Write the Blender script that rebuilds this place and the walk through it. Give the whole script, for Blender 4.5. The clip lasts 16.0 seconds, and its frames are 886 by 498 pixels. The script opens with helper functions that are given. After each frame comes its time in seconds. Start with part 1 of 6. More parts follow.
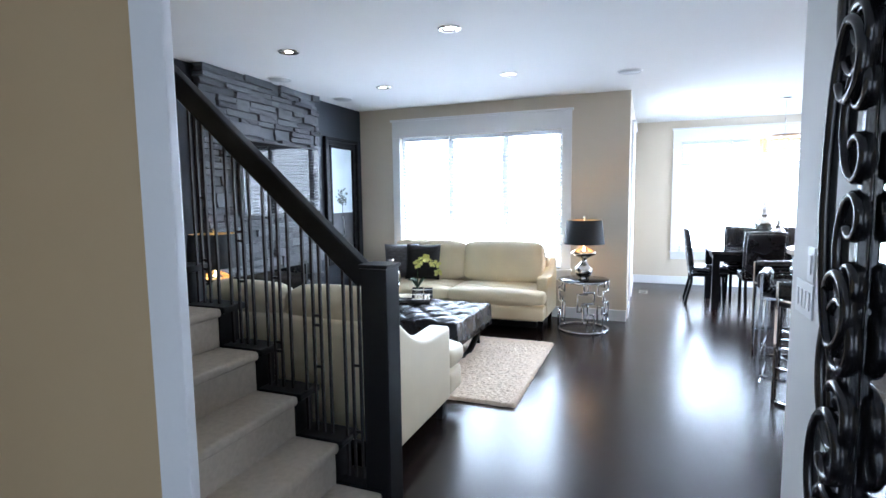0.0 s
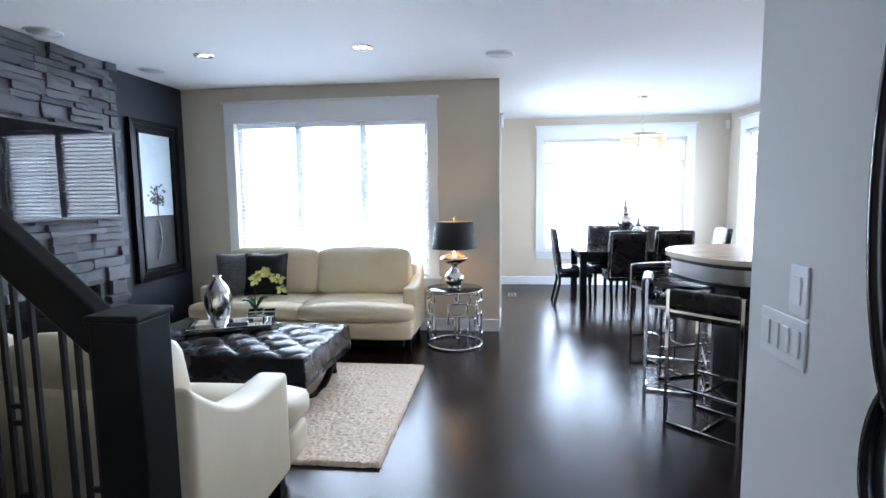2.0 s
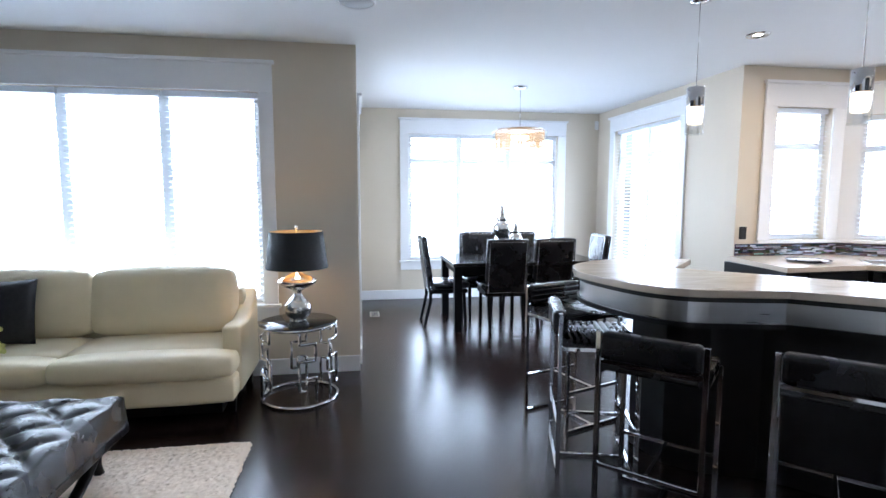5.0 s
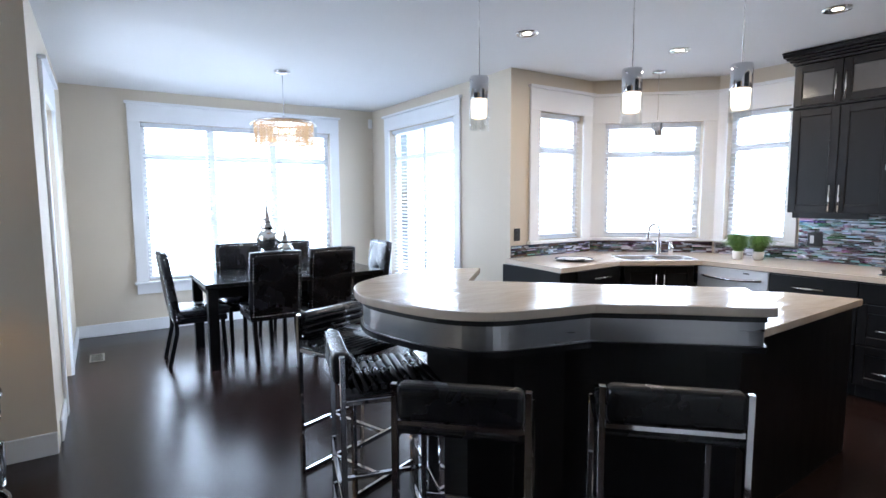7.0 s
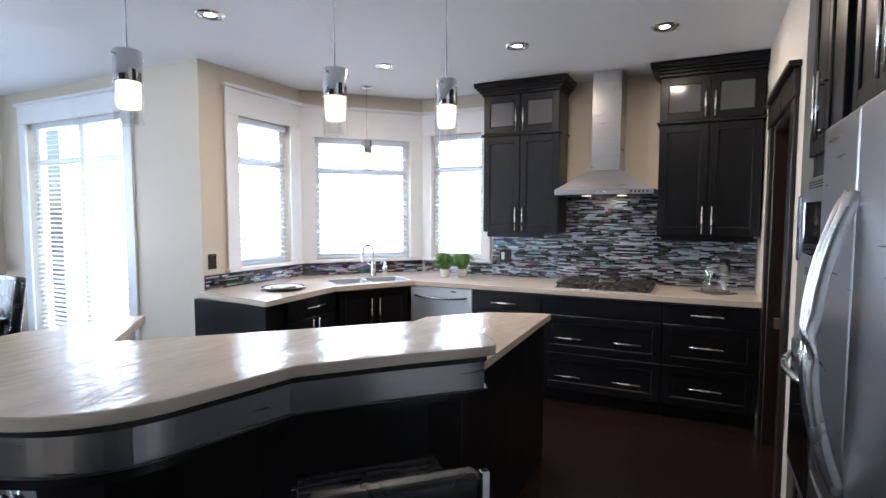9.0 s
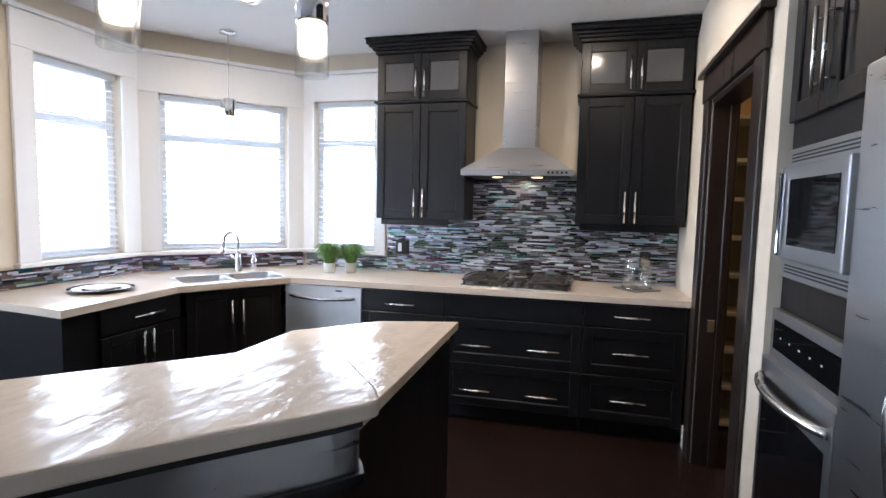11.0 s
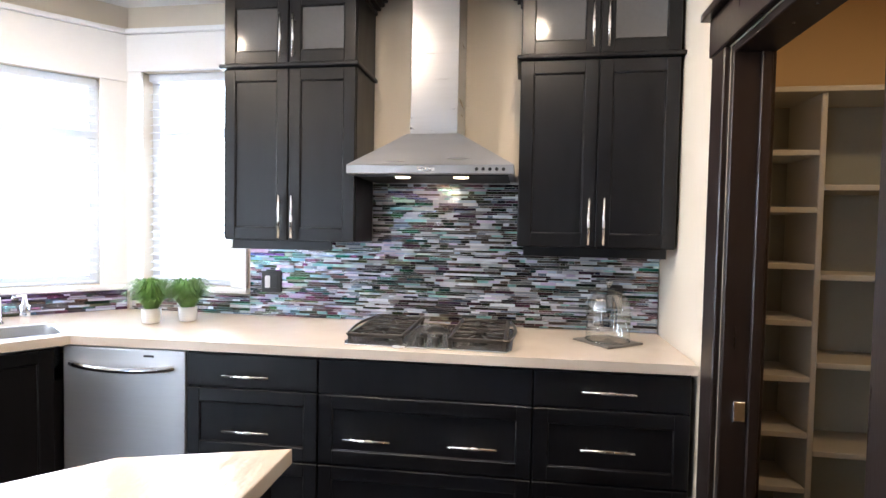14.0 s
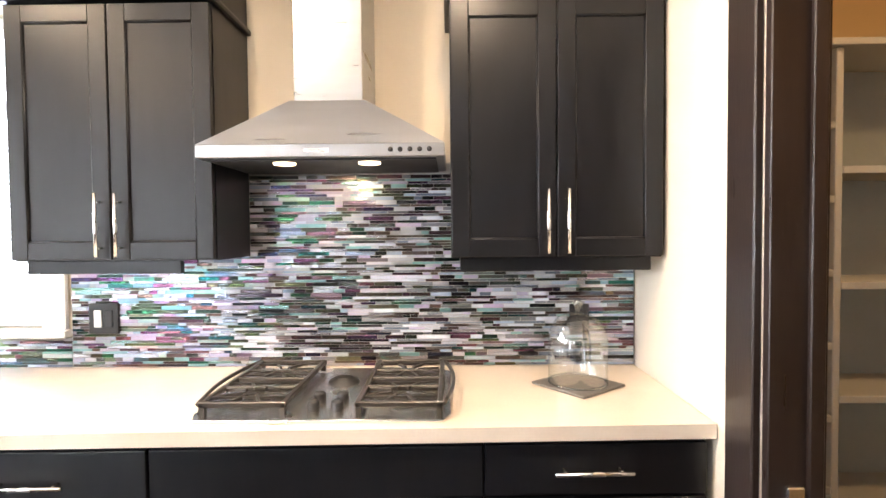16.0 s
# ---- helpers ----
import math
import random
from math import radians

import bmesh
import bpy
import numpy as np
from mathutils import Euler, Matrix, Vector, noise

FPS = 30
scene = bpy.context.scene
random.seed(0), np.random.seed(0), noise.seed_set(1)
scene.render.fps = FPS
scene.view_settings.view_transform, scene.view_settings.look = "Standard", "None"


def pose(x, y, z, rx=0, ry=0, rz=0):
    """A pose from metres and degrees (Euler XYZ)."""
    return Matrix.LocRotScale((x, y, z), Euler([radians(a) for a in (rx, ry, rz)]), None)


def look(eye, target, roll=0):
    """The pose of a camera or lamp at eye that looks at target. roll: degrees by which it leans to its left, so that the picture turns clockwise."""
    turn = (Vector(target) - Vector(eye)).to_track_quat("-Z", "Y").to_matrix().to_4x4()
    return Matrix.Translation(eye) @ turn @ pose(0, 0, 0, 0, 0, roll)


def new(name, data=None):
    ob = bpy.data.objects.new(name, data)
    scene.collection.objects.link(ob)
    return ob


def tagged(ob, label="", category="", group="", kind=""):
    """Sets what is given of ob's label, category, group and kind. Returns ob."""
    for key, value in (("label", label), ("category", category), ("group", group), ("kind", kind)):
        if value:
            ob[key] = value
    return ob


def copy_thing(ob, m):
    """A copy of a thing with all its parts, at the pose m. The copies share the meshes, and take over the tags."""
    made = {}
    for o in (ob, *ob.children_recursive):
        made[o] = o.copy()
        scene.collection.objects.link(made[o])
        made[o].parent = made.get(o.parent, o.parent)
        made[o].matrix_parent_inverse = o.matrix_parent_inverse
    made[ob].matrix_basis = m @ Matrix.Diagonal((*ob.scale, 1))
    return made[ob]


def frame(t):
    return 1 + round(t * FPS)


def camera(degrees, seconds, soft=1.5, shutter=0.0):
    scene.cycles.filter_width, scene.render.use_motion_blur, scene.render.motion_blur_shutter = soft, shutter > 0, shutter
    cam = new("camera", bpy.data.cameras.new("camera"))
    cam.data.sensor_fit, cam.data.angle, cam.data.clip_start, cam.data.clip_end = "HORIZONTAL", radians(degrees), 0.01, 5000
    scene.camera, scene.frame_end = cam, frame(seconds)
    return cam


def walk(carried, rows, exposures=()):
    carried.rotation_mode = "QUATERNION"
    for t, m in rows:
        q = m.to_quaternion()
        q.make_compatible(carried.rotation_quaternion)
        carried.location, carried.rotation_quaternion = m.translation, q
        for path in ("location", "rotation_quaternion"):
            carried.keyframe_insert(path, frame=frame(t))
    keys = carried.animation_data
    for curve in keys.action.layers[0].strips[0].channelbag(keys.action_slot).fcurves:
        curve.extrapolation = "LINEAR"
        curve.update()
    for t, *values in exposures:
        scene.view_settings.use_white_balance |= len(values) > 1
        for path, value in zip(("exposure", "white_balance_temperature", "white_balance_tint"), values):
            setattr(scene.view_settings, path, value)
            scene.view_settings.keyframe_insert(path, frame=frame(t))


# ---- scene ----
cam = camera(80.9, 16.0)
METRES, EYE, TILT, LEAN, TURN = 7.7, 1.57, 0.0, 0.0, 23.5
PATH = [
    (0, (0.437, 0.8, 1.493), (-0.287, 2.654, 1.294), -0.7),
    (0.5, (0.388, 0.994, 1.489), (-0.186, 2.9, 1.294), -1.2),
    (1, (0.338, 1.185, 1.49), (-0.144, 3.116, 1.295), -1.1),
    (1.5, (0.298, 1.392, 1.484), (-0.057, 3.351, 1.287), -0.8),
    (2, (0.267, 1.636, 1.482), (0.045, 3.613, 1.275), -0.7),
    (2.5, (0.253, 1.857, 1.487), (0.104, 3.841, 1.285), -0.6),
    (3, (0.238, 2.048, 1.482), (0.144, 4.035, 1.279), -0.5),
    (5.5, (0.28, 3.033, 1.483), (0.773, 4.96, 1.275), 0.2),
    (6, (0.347, 3.202, 1.478), (1.038, 5.068, 1.274), -0.0),
    (6.5, (0.433, 3.361, 1.481), (1.301, 5.153, 1.281), -0.8),
    (7, (0.535, 3.502, 1.485), (1.628, 5.165, 1.289), -0.3),
    (7.5, (0.637, 3.616, 1.486), (1.998, 5.071, 1.31), 0.1),
    (8, (0.752, 3.682, 1.482), (2.295, 4.945, 1.335), -0.3),
    (8.5, (0.873, 3.732, 1.505), (2.587, 4.754, 1.377), -0.5),
    (9, (1.012, 3.81, 1.513), (2.798, 4.701, 1.376), 0.1),
    (11.5, (1.956, 4.063, 1.444), (3.899, 4.51, 1.276), 1.4),
    (12, (2.174, 4.06, 1.436), (4.132, 4.434, 1.274), 1.6),
    (12.5, (2.395, 4.071, 1.411), (4.36, 4.413, 1.267), 1.7),
    (13, (2.59, 4.062, 1.419), (4.559, 4.386, 1.29), 1.4),
    (13.5, (2.809, 4.072, 1.43), (4.782, 4.377, 1.318), 1.2),
    (14, (3.005, 4.106, 1.414), (4.981, 4.41, 1.341), 1.1),
    (14.5, (3.201, 4.127, 1.438), (5.179, 4.42, 1.379), 0.7),
    (15, (3.379, 4.142, 1.458), (5.361, 4.399, 1.398), 0.4),
    (15.5, (3.57, 4.151, 1.461), (5.561, 4.332, 1.391), 0.1),
    (16, (3.727, 4.139, 1.43), (5.726, 4.166, 1.368), -0.5),
]
EXPO = [(0.0, 0.80, 5780, 13), (0.6, 0.66, 5780, 13), (2.0, 0.46, 5780, 13), (3.2, 0.35, 5800, 13), (6.0, 0.0, 5800, 14), (8.5, -0.25, 5850, 14), (11.5, 0.15, 5850, 14), (13.5, 0.52, 6000, 14), (15.0, 1.05, 6420, 15), (16.0, 1.4, 6850, 16)]
walk(cam, [(t, look(eye, target, roll)) for t, eye, target, roll in PATH], EXPO)

# ---- world and light ----
world = bpy.data.worlds.new("sky")
scene.world = world
world.use_nodes = True
wn = world.node_tree
sky = wn.nodes.new("ShaderNodeTexSky")
sky.sky_type = 'NISHITA'
sky.sun_disc = False
sky.sun_elevation, sky.sun_rotation = radians(50), radians(200)
bg = wn.nodes["Background"]
bg.inputs[1].default_value = 0.1
wn.links.new(sky.outputs[0], bg.inputs[0])


def area_light(name, m, w, h, power, color, shape='RECTANGLE'):
    d = bpy.data.lights.new(name, 'AREA')
    d.shape, d.size, d.energy, d.color = shape, w, power, color
    if shape == 'RECTANGLE':
        d.size_y = h
    ob = new(name, d)
    ob.matrix_world = m
    return ob


DAY = (0.78, 0.90, 1.0)
WIN = 37.0     # watts per square metre of window
WARM = (1.0, 0.72, 0.42)

# ---- materials ----
MATS = {}


def mat(name, color, rough=0.5, metal=0.0, var=0.12, scale=6.0, bump=0.0, bscale=60.0, grain=None, spec=0.5, coat=0.0, emit=None, estr=0.0, rnd=0.0, rvar=0.1, island=False, bdist=0.004):
    """A procedural surface: two scales of colour noise, rough and bump noise."""
    if name in MATS:
        return MATS[name]
    m = bpy.data.materials.new(name)
    m.use_nodes = True
    nt = m.node_tree
    b = nt.nodes["Principled BSDF"]
    b.inputs["Metallic"].default_value = metal
    b.inputs["Specular IOR Level"].default_value = spec
    b.inputs["Coat Weight"].default_value = coat
    tc = nt.nodes.new("ShaderNodeTexCoord")
    mp = nt.nodes.new("ShaderNodeMapping")
    if grain:
        mp.inputs["Scale"].default_value = grain
    nt.links.new(tc.outputs["Object"], mp.inputs[0])
    n1 = nt.nodes.new("ShaderNodeTexNoise")
    n1.inputs["Scale"].default_value, n1.inputs["Detail"].default_value = scale, 6
    n2 = nt.nodes.new("ShaderNodeTexNoise")
    n2.inputs["Scale"].default_value, n2.inputs["Detail"].default_value = bscale, 3
    nt.links.new(mp.outputs[0], n1.inputs[0])
    nt.links.new(mp.outputs[0], n2.inputs[0])
    add = nt.nodes.new("ShaderNodeMath")
    add.operation = 'MULTIPLY_ADD'
    add.inputs[1].default_value = 0.4
    nt.links.new(n2.outputs[0], add.inputs[0])
    nt.links.new(n1.outputs[0], add.inputs[2])
    src = add.outputs[0]
    if rnd:
        if island:
            oi = nt.nodes.new("ShaderNodeNewGeometry")
            ro = oi.outputs["Random Per Island"]
        else:
            oi = nt.nodes.new("ShaderNodeObjectInfo")
            ro = oi.outputs["Random"]
        a2 = nt.nodes.new("ShaderNodeMath")
        a2.operation = 'MULTIPLY_ADD'
        a2.inputs[1].default_value = rnd
        nt.links.new(ro, a2.inputs[0])
        nt.links.new(src, a2.inputs[2])
        src = a2.outputs[0]
    mr = nt.nodes.new("ShaderNodeMapRange")
    mr.inputs["From Min"].default_value, mr.inputs["From Max"].default_value = 0.35, 1.05 + rnd
    mr.inputs["To Min"].default_value, mr.inputs["To Max"].default_value = 1 - var, 1 + var
    nt.links.new(src, mr.inputs[0])
    mx = nt.nodes.new("ShaderNodeVectorMath")
    mx.operation = 'SCALE'
    mx.inputs[0].default_value = color[:3]
    nt.links.new(mr.outputs[0], mx.inputs["Scale"])
    nt.links.new(mx.outputs[0], b.inputs["Base Color"])
    rr = nt.nodes.new("ShaderNodeMapRange")
    rr.inputs["From Min"].default_value, rr.inputs["From Max"].default_value = 0.3, 0.7
    rr.inputs["To Min"].default_value, rr.inputs["To Max"].default_value = max(0.01, rough * (1 - rvar)), min(1, rough * (1 + rvar))
    nt.links.new(n1.outputs[0], rr.inputs[0])
    nt.links.new(rr.outputs[0], b.inputs["Roughness"])
    if bump:
        bp = nt.nodes.new("ShaderNodeBump")
        bp.inputs["Strength"].default_value, bp.inputs["Distance"].default_value = min(1, bump), bdist
        nt.links.new(n2.outputs[0], bp.inputs["Height"])
        nt.links.new(bp.outputs[0], b.inputs["Normal"])
    if emit:
        b.inputs["Emission Color"].default_value = (*emit, 1)
        b.inputs["Emission Strength"].default_value = estr
    MATS[name] = m
    return m


def glass(name, color=(1, 1, 1), gloss=0.02, share=0.07):
    """Thin clear glass: see-through, with a faint gloss."""
    m = bpy.data.materials.new(name)
    m.use_nodes = True
    nt = m.node_tree
    nt.nodes.remove(nt.nodes["Principled BSDF"])
    t = nt.nodes.new("ShaderNodeBsdfTransparent")
    t.inputs[0].default_value = (*color, 1)
    g = nt.nodes.new("ShaderNodeBsdfGlossy")
    g.inputs["Roughness"].default_value = gloss
    mx = nt.nodes.new("ShaderNodeMixShader")
    mx.inputs[0].default_value = share
    nt.links.new(t.outputs[0], mx.inputs[1])
    nt.links.new(g.outputs[0], mx.inputs[2])
    nt.links.new(mx.outputs[0], nt.nodes["Material Output"].inputs[0])
    return m


BEIGE = mat("beige_paint", (0.64, 0.57, 0.47), 0.75, var=0.04, scale=1.5, bump=0.25, bscale=220)
CREAM = mat("hall_paint", (0.62, 0.61, 0.59), 0.7, var=0.03, scale=1.2, bump=0.2, bscale=220)
TAN = mat("hall_tan_paint", (0.50, 0.37, 0.215), 0.7, var=0.04, scale=1.2, bump=0.2, bscale=220)
DARKWALL = mat("charcoal_blue_paint", (0.016, 0.021, 0.031), 0.6, var=0.1, scale=1.5, bump=0.2, bscale=220)
CEIL = mat("ceiling_paint", (0.78, 0.78, 0.78), 0.85, var=0.03, scale=1.0, bump=0.3, bscale=150)
WHITE = mat("white_trim_paint", (0.80, 0.81, 0.83), 0.38, var=0.03, scale=3)
PLANK = mat("dark_stained_oak_plank", (0.018, 0.010, 0.009), 0.24, var=0.3, scale=3.0, bump=0.012, bscale=26, grain=(0.8, 9, 9), rnd=0.35, rvar=0.10, spec=0.35)
PLANKS = mat("dark_stained_oak_planks_joined", (0.018, 0.010, 0.009), 0.24, var=0.3, scale=3.0, bump=0.012, bscale=26, grain=(0.8, 9, 9), rnd=0.35, rvar=0.10, spec=0.35, island=True)
GAP = mat("floor_joint", (0.008, 0.005, 0.004), 0.6)
CAB = mat("espresso_cabinet_lacquer", (0.0065, 0.0066, 0.0085), 0.33, var=0.25, scale=4, bump=0.012, bscale=40, grain=(6, 6, 1), spec=0.34)
DOORWOOD = mat("espresso_door_wood", (0.020, 0.013, 0.011), 0.30, var=0.3, scale=4, bump=0.08, bscale=30, grain=(8, 8, 0.8))
BLACKWOOD = mat("black_stained_wood", (0.005, 0.005, 0.006), 0.34, spec=0.15, var=0.25, scale=4, bump=0.06, bscale=30)
STEEL = mat("brushed_steel", (0.50, 0.50, 0.51), 0.30, 1.0, var=0.05, scale=3, bump=0.0, bscale=90, grain=(1, 1, 14))
STEELH = mat("brushed_steel_horizontal", (0.40, 0.40, 0.41), 0.36, 1.0, var=0.05, scale=3, bump=0.0, bscale=90, grain=(1, 1, 30))
CHROME = mat("polished_chrome", (0.72, 0.72, 0.74), 0.06, 1.0, var=0.03, scale=3)
NICKEL = mat("satin_nickel", (0.78, 0.77, 0.75), 0.26, 1.0, var=0.04)
MERC = mat("mercury_glass_silver", (0.68, 0.67, 0.65), 0.12, 1.0, var=0.35, scale=40, bump=0.25, bscale=120)
STONETOP = mat("cream_quartz_counter", (0.66, 0.57, 0.48), 0.16, var=0.07, scale=5, bump=0.0, bscale=140)
BARTOP = mat("textured_cream_stone_bar", (0.61, 0.51, 0.41), 0.17, var=0.10, scale=4, bump=0.8, bscale=7, grain=(1.0, 2.4, 1), bdist=0.006)
LEDGE = mat("grey_ledgestone", (0.082, 0.083, 0.090), 0.78, var=0.7, scale=7, bump=0.9, bscale=34, rnd=1.0)
MORTAR = mat("dark_mortar", (0.02, 0.02, 0.021), 0.9, var=0.2)
LEATHER = mat("cream_leather", (0.80, 0.69, 0.48), 0.42, var=0.06, scale=5, bump=0.22, bscale=130)
WLEATHER = mat("ivory_leather", (0.76, 0.67, 0.50), 0.42, var=0.06, scale=5, bump=0.22, bscale=130)
BLEATHER = mat("black_leather", (0.008, 0.008, 0.010), 0.27, spec=0.38, var=0.25, scale=6, bump=0.25, bscale=110)
CARPET = mat("beige_carpet", (0.47, 0.41, 0.34), 0.95, var=0.14, scale=40, bump=1.0, bscale=350)
RUGM = mat("cream_shag", (0.84, 0.69, 0.55), 0.95, var=0.09, scale=18, bump=0.4, bscale=200)
BLACK = mat("matte_black", (0.012, 0.012, 0.013), 0.5, var=0.2)
BGLASS = mat("black_glass", (0.006, 0.006, 0.007), 0.05, var=0.1, spec=0.45)
SHADE = mat("black_fabric_shade", (0.012, 0.014, 0.018), 0.7, var=0.2, scale=60, bump=0.3, bscale=400)
PLASTIC = mat("white_plastic", (0.72, 0.72, 0.72), 0.35, var=0.03)
BLIND = mat("white_blind_slat", (0.80, 0.82, 0.85), 0.5, var=0.03)
glow = BLIND.node_tree.nodes.new("ShaderNodeBsdfTranslucent")
glow.inputs[0].default_value = (0.80, 0.82, 0.85, 1)
blend = BLIND.node_tree.nodes.new("ShaderNodeMixShader")
blend.inputs[0].default_value = 0.45
BLIND.node_tree.links.new(BLIND.node_tree.nodes["Principled BSDF"].outputs[0], blend.inputs[1])
BLIND.node_tree.links.new(glow.outputs[0], blend.inputs[2])
BLIND.node_tree.links.new(blend.outputs[0], BLIND.node_tree.nodes["Material Output"].inputs[0])
MIRROR = mat("silvered_mirror", (0.86, 0.87, 0.88), 0.015, 1.0, var=0.01)
PANE = bpy.data.materials.new("window_glass")
PANE.use_nodes = True
pb = PANE.node_tree.nodes["Principled BSDF"]
pb.inputs["Transmission Weight"].default_value, pb.inputs["Roughness"].default_value, pb.inputs["IOR"].default_value = 1.0, 0.0, 1.45
pb.inputs["Base Color"].default_value = (1, 1, 1, 1)
CLEAR = glass("clear_glass", (0.93, 0.95, 0.95))
SEEDED = glass("seeded_glass", (0.93, 0.94, 0.93), 0.2, 0.22)
FROST = mat("smoky_cabinet_glass", (0.10, 0.10, 0.105), 0.12, var=0.12, scale=2)
BULB = mat("lit_bulb_glass", (1, 0.9, 0.75), 0.4, emit=(1.0, 0.76, 0.50), estr=3.2)
CAN = mat("lit_downlight", (1, 0.95, 0.85), 0.4, emit=(1.0, 0.86, 0.66), estr=14.0)
LEAF = mat("green_grass_leaf", (0.09, 0.20, 0.035), 0.5, var=0.4, scale=20)
DLEAF = mat("dark_green_leaf", (0.02, 0.06, 0.015), 0.35, var=0.3, scale=10)
PETAL = mat("yellow_green_petal", (0.75, 0.72, 0.25), 0.5, var=0.2, scale=30)
POT = mat("white_ceramic", (0.78, 0.77, 0.75), 0.2, var=0.04)


# ---- mesh helpers ----
def rbox(bm, x0, y0, z0, x1, y1, z1, r=0.0, seg=2, m=None):
    """A box from corner to corner, edges rounded by r, optionally moved by m."""
    t = bmesh.new()
    bmesh.ops.create_cube(t, size=1)
    for v in t.verts:
        v.co = Vector(((x0 + x1) / 2 + v.co.x * (x1 - x0), (y0 + y1) / 2 + v.co.y * (y1 - y0), (z0 + z1) / 2 + v.co.z * (z1 - z0)))
    if r:
        bmesh.ops.bevel(t, geom=list(t.edges), offset=r, segments=seg, profile=0.6, affect='EDGES')
    join(bm, t, m)
    return bm


def join(bm, t, m=None):
    if m is not None:
        bmesh.ops.transform(t, matrix=m, verts=t.verts)
    me = bpy.data.meshes.new("tmp")
    t.to_mesh(me)
    t.free()
    bm.from_mesh(me)
    bpy.data.meshes.remove(me)


def box(*a, **k):
    return rbox(bmesh.new(), *a, **k)


def lathe(profile, n=32, bm=None, m=None):
    """A turned body from (radius, height) pairs."""
    t = bmesh.new()
    rings = []
    for r, z in profile:
        if r < 1e-5:
            rings.append([t.verts.new((0, 0, z))])
        else:
            rings.append([t.verts.new((r * math.cos(2 * math.pi * i / n), r * math.sin(2 * math.pi * i / n), z)) for i in range(n)])
    for a, b in zip(rings, rings[1:]):
        for i in range(n):
            j = (i + 1) % n
            if len(a) == 1 and len(b) == 1:
                continue
            if len(a) == 1:
                t.faces.new((a[0], b[j], b[i]))
            elif len(b) == 1:
                t.faces.new((a[i], a[j], b[0]))
            else:
                t.faces.new((a[i], a[j], b[j], b[i]))
    for f in t.faces:
        f.smooth = True
    bmesh.ops.recalc_face_normals(t, faces=t.faces)
    bm = bm or bmesh.new()
    join(bm, t, m)
    return bm


def tube(path, r, n=8, bm=None, closed=False, m=None, flat=None, ref=None):
    """A round (or flattened) bar along a path of points."""
    t = bmesh.new()
    pts = [Vector(p) for p in path]
    rings = []
    up = Vector((0, 0, 1))
    for i, p in enumerate(pts):
        a = pts[i - 1] if (i or closed) else p
        b = pts[(i + 1) % len(pts)] if (i + 1 < len(pts) or closed) else p
        d = (b - a).normalized()
        s = d.cross(up)
        if s.length < 1e-3:
            s = d.cross(Vector((1, 0, 0)))
        s.normalize()
        if ref is not None:
            s = Vector(ref)
        u = s.cross(d).normalized()
        w, h = (r, r) if not flat else flat
        rings.append([t.verts.new(p + s * w * math.cos(2 * math.pi * (k + 0.5) / n) + u * h * math.sin(2 * math.pi * (k + 0.5) / n)) for k in range(n)])
    pairs = list(zip(rings, rings[1:])) + ([(rings[-1], rings[0])] if closed else [])
    for a, b in pairs:
        for k in range(n):
            t.faces.new((a[k], a[(k + 1) % n], b[(k + 1) % n], b[k]))
    if not closed:
        t.faces.new(rings[0][::-1])
        t.faces.new(rings[-1])
    if n > 4:
        for f in t.faces:
            f.smooth = True
    bmesh.ops.recalc_face_normals(t, faces=t.faces)
    bm = bm or bmesh.new()
    join(bm, t, m)
    return bm


def prism(poly, z0, z1, r=0.0, bm=None, m=None):
    """An upright slab over a plan outline."""
    t = bmesh.new()
    lo = [t.verts.new((x, y, z0)) for x, y in poly]
    hi = [t.verts.new((x, y, z1)) for x, y in poly]
    t.faces.new(lo[::-1])
    t.faces.new(hi)
    for i in range(len(poly)):
        j = (i + 1) % len(poly)
        t.faces.new((lo[i], lo[j], hi[j], hi[i]))
    bmesh.ops.recalc_face_normals(t, faces=t.faces)
    if r:
        es = [e for e in t.edges if abs(e.verts[0].co.z - e.verts[1].co.z) < 1e-6]
        bmesh.ops.bevel(t, geom=es, offset=r, segments=2, profile=0.6, affect='EDGES')
    bm = bm or bmesh.new()
    join(bm, t, m)
    return bm


def part(name, bm, material, parent=None, label="", smooth=False):
    me = bpy.data.meshes.new(name)
    bm.to_mesh(me)
    bm.free()
    me.materials.append(material)
    if smooth:
        for p in me.polygons:
            p.use_smooth = True
    ob = new(name, me)
    ob.parent = parent
    if label:
        tagged(ob, label)
    return ob


def thing(name, label, category, group="", m=None, kind=""):
    ob = new(name)
    ob.empty_display_size = 0.1
    tagged(ob, label, category, group, kind)
    if m is not None:
        ob.matrix_basis = m
    return ob


def structure(name, bm, material, label, category):
    return tagged(part(name, bm, material), label, category, kind="structure")


def smooth_outline(pts, n=6):
    """A closed plan outline rounded through its points (Catmull-Rom)."""
    out = []
    k = len(pts)
    for i in range(k):
        p0, p1, p2, p3 = (Vector(pts[(i + d) % k]) for d in (-1, 0, 1, 2))
        for s in range(n):
            t = s / n
            out.append(tuple(0.5 * ((2 * p1) + (p2 - p0) * t + (2 * p0 - 5 * p1 + 4 * p2 - p3) * t * t + (3 * p1 - p0 - 3 * p2 + p3) * t ** 3)))
    return out


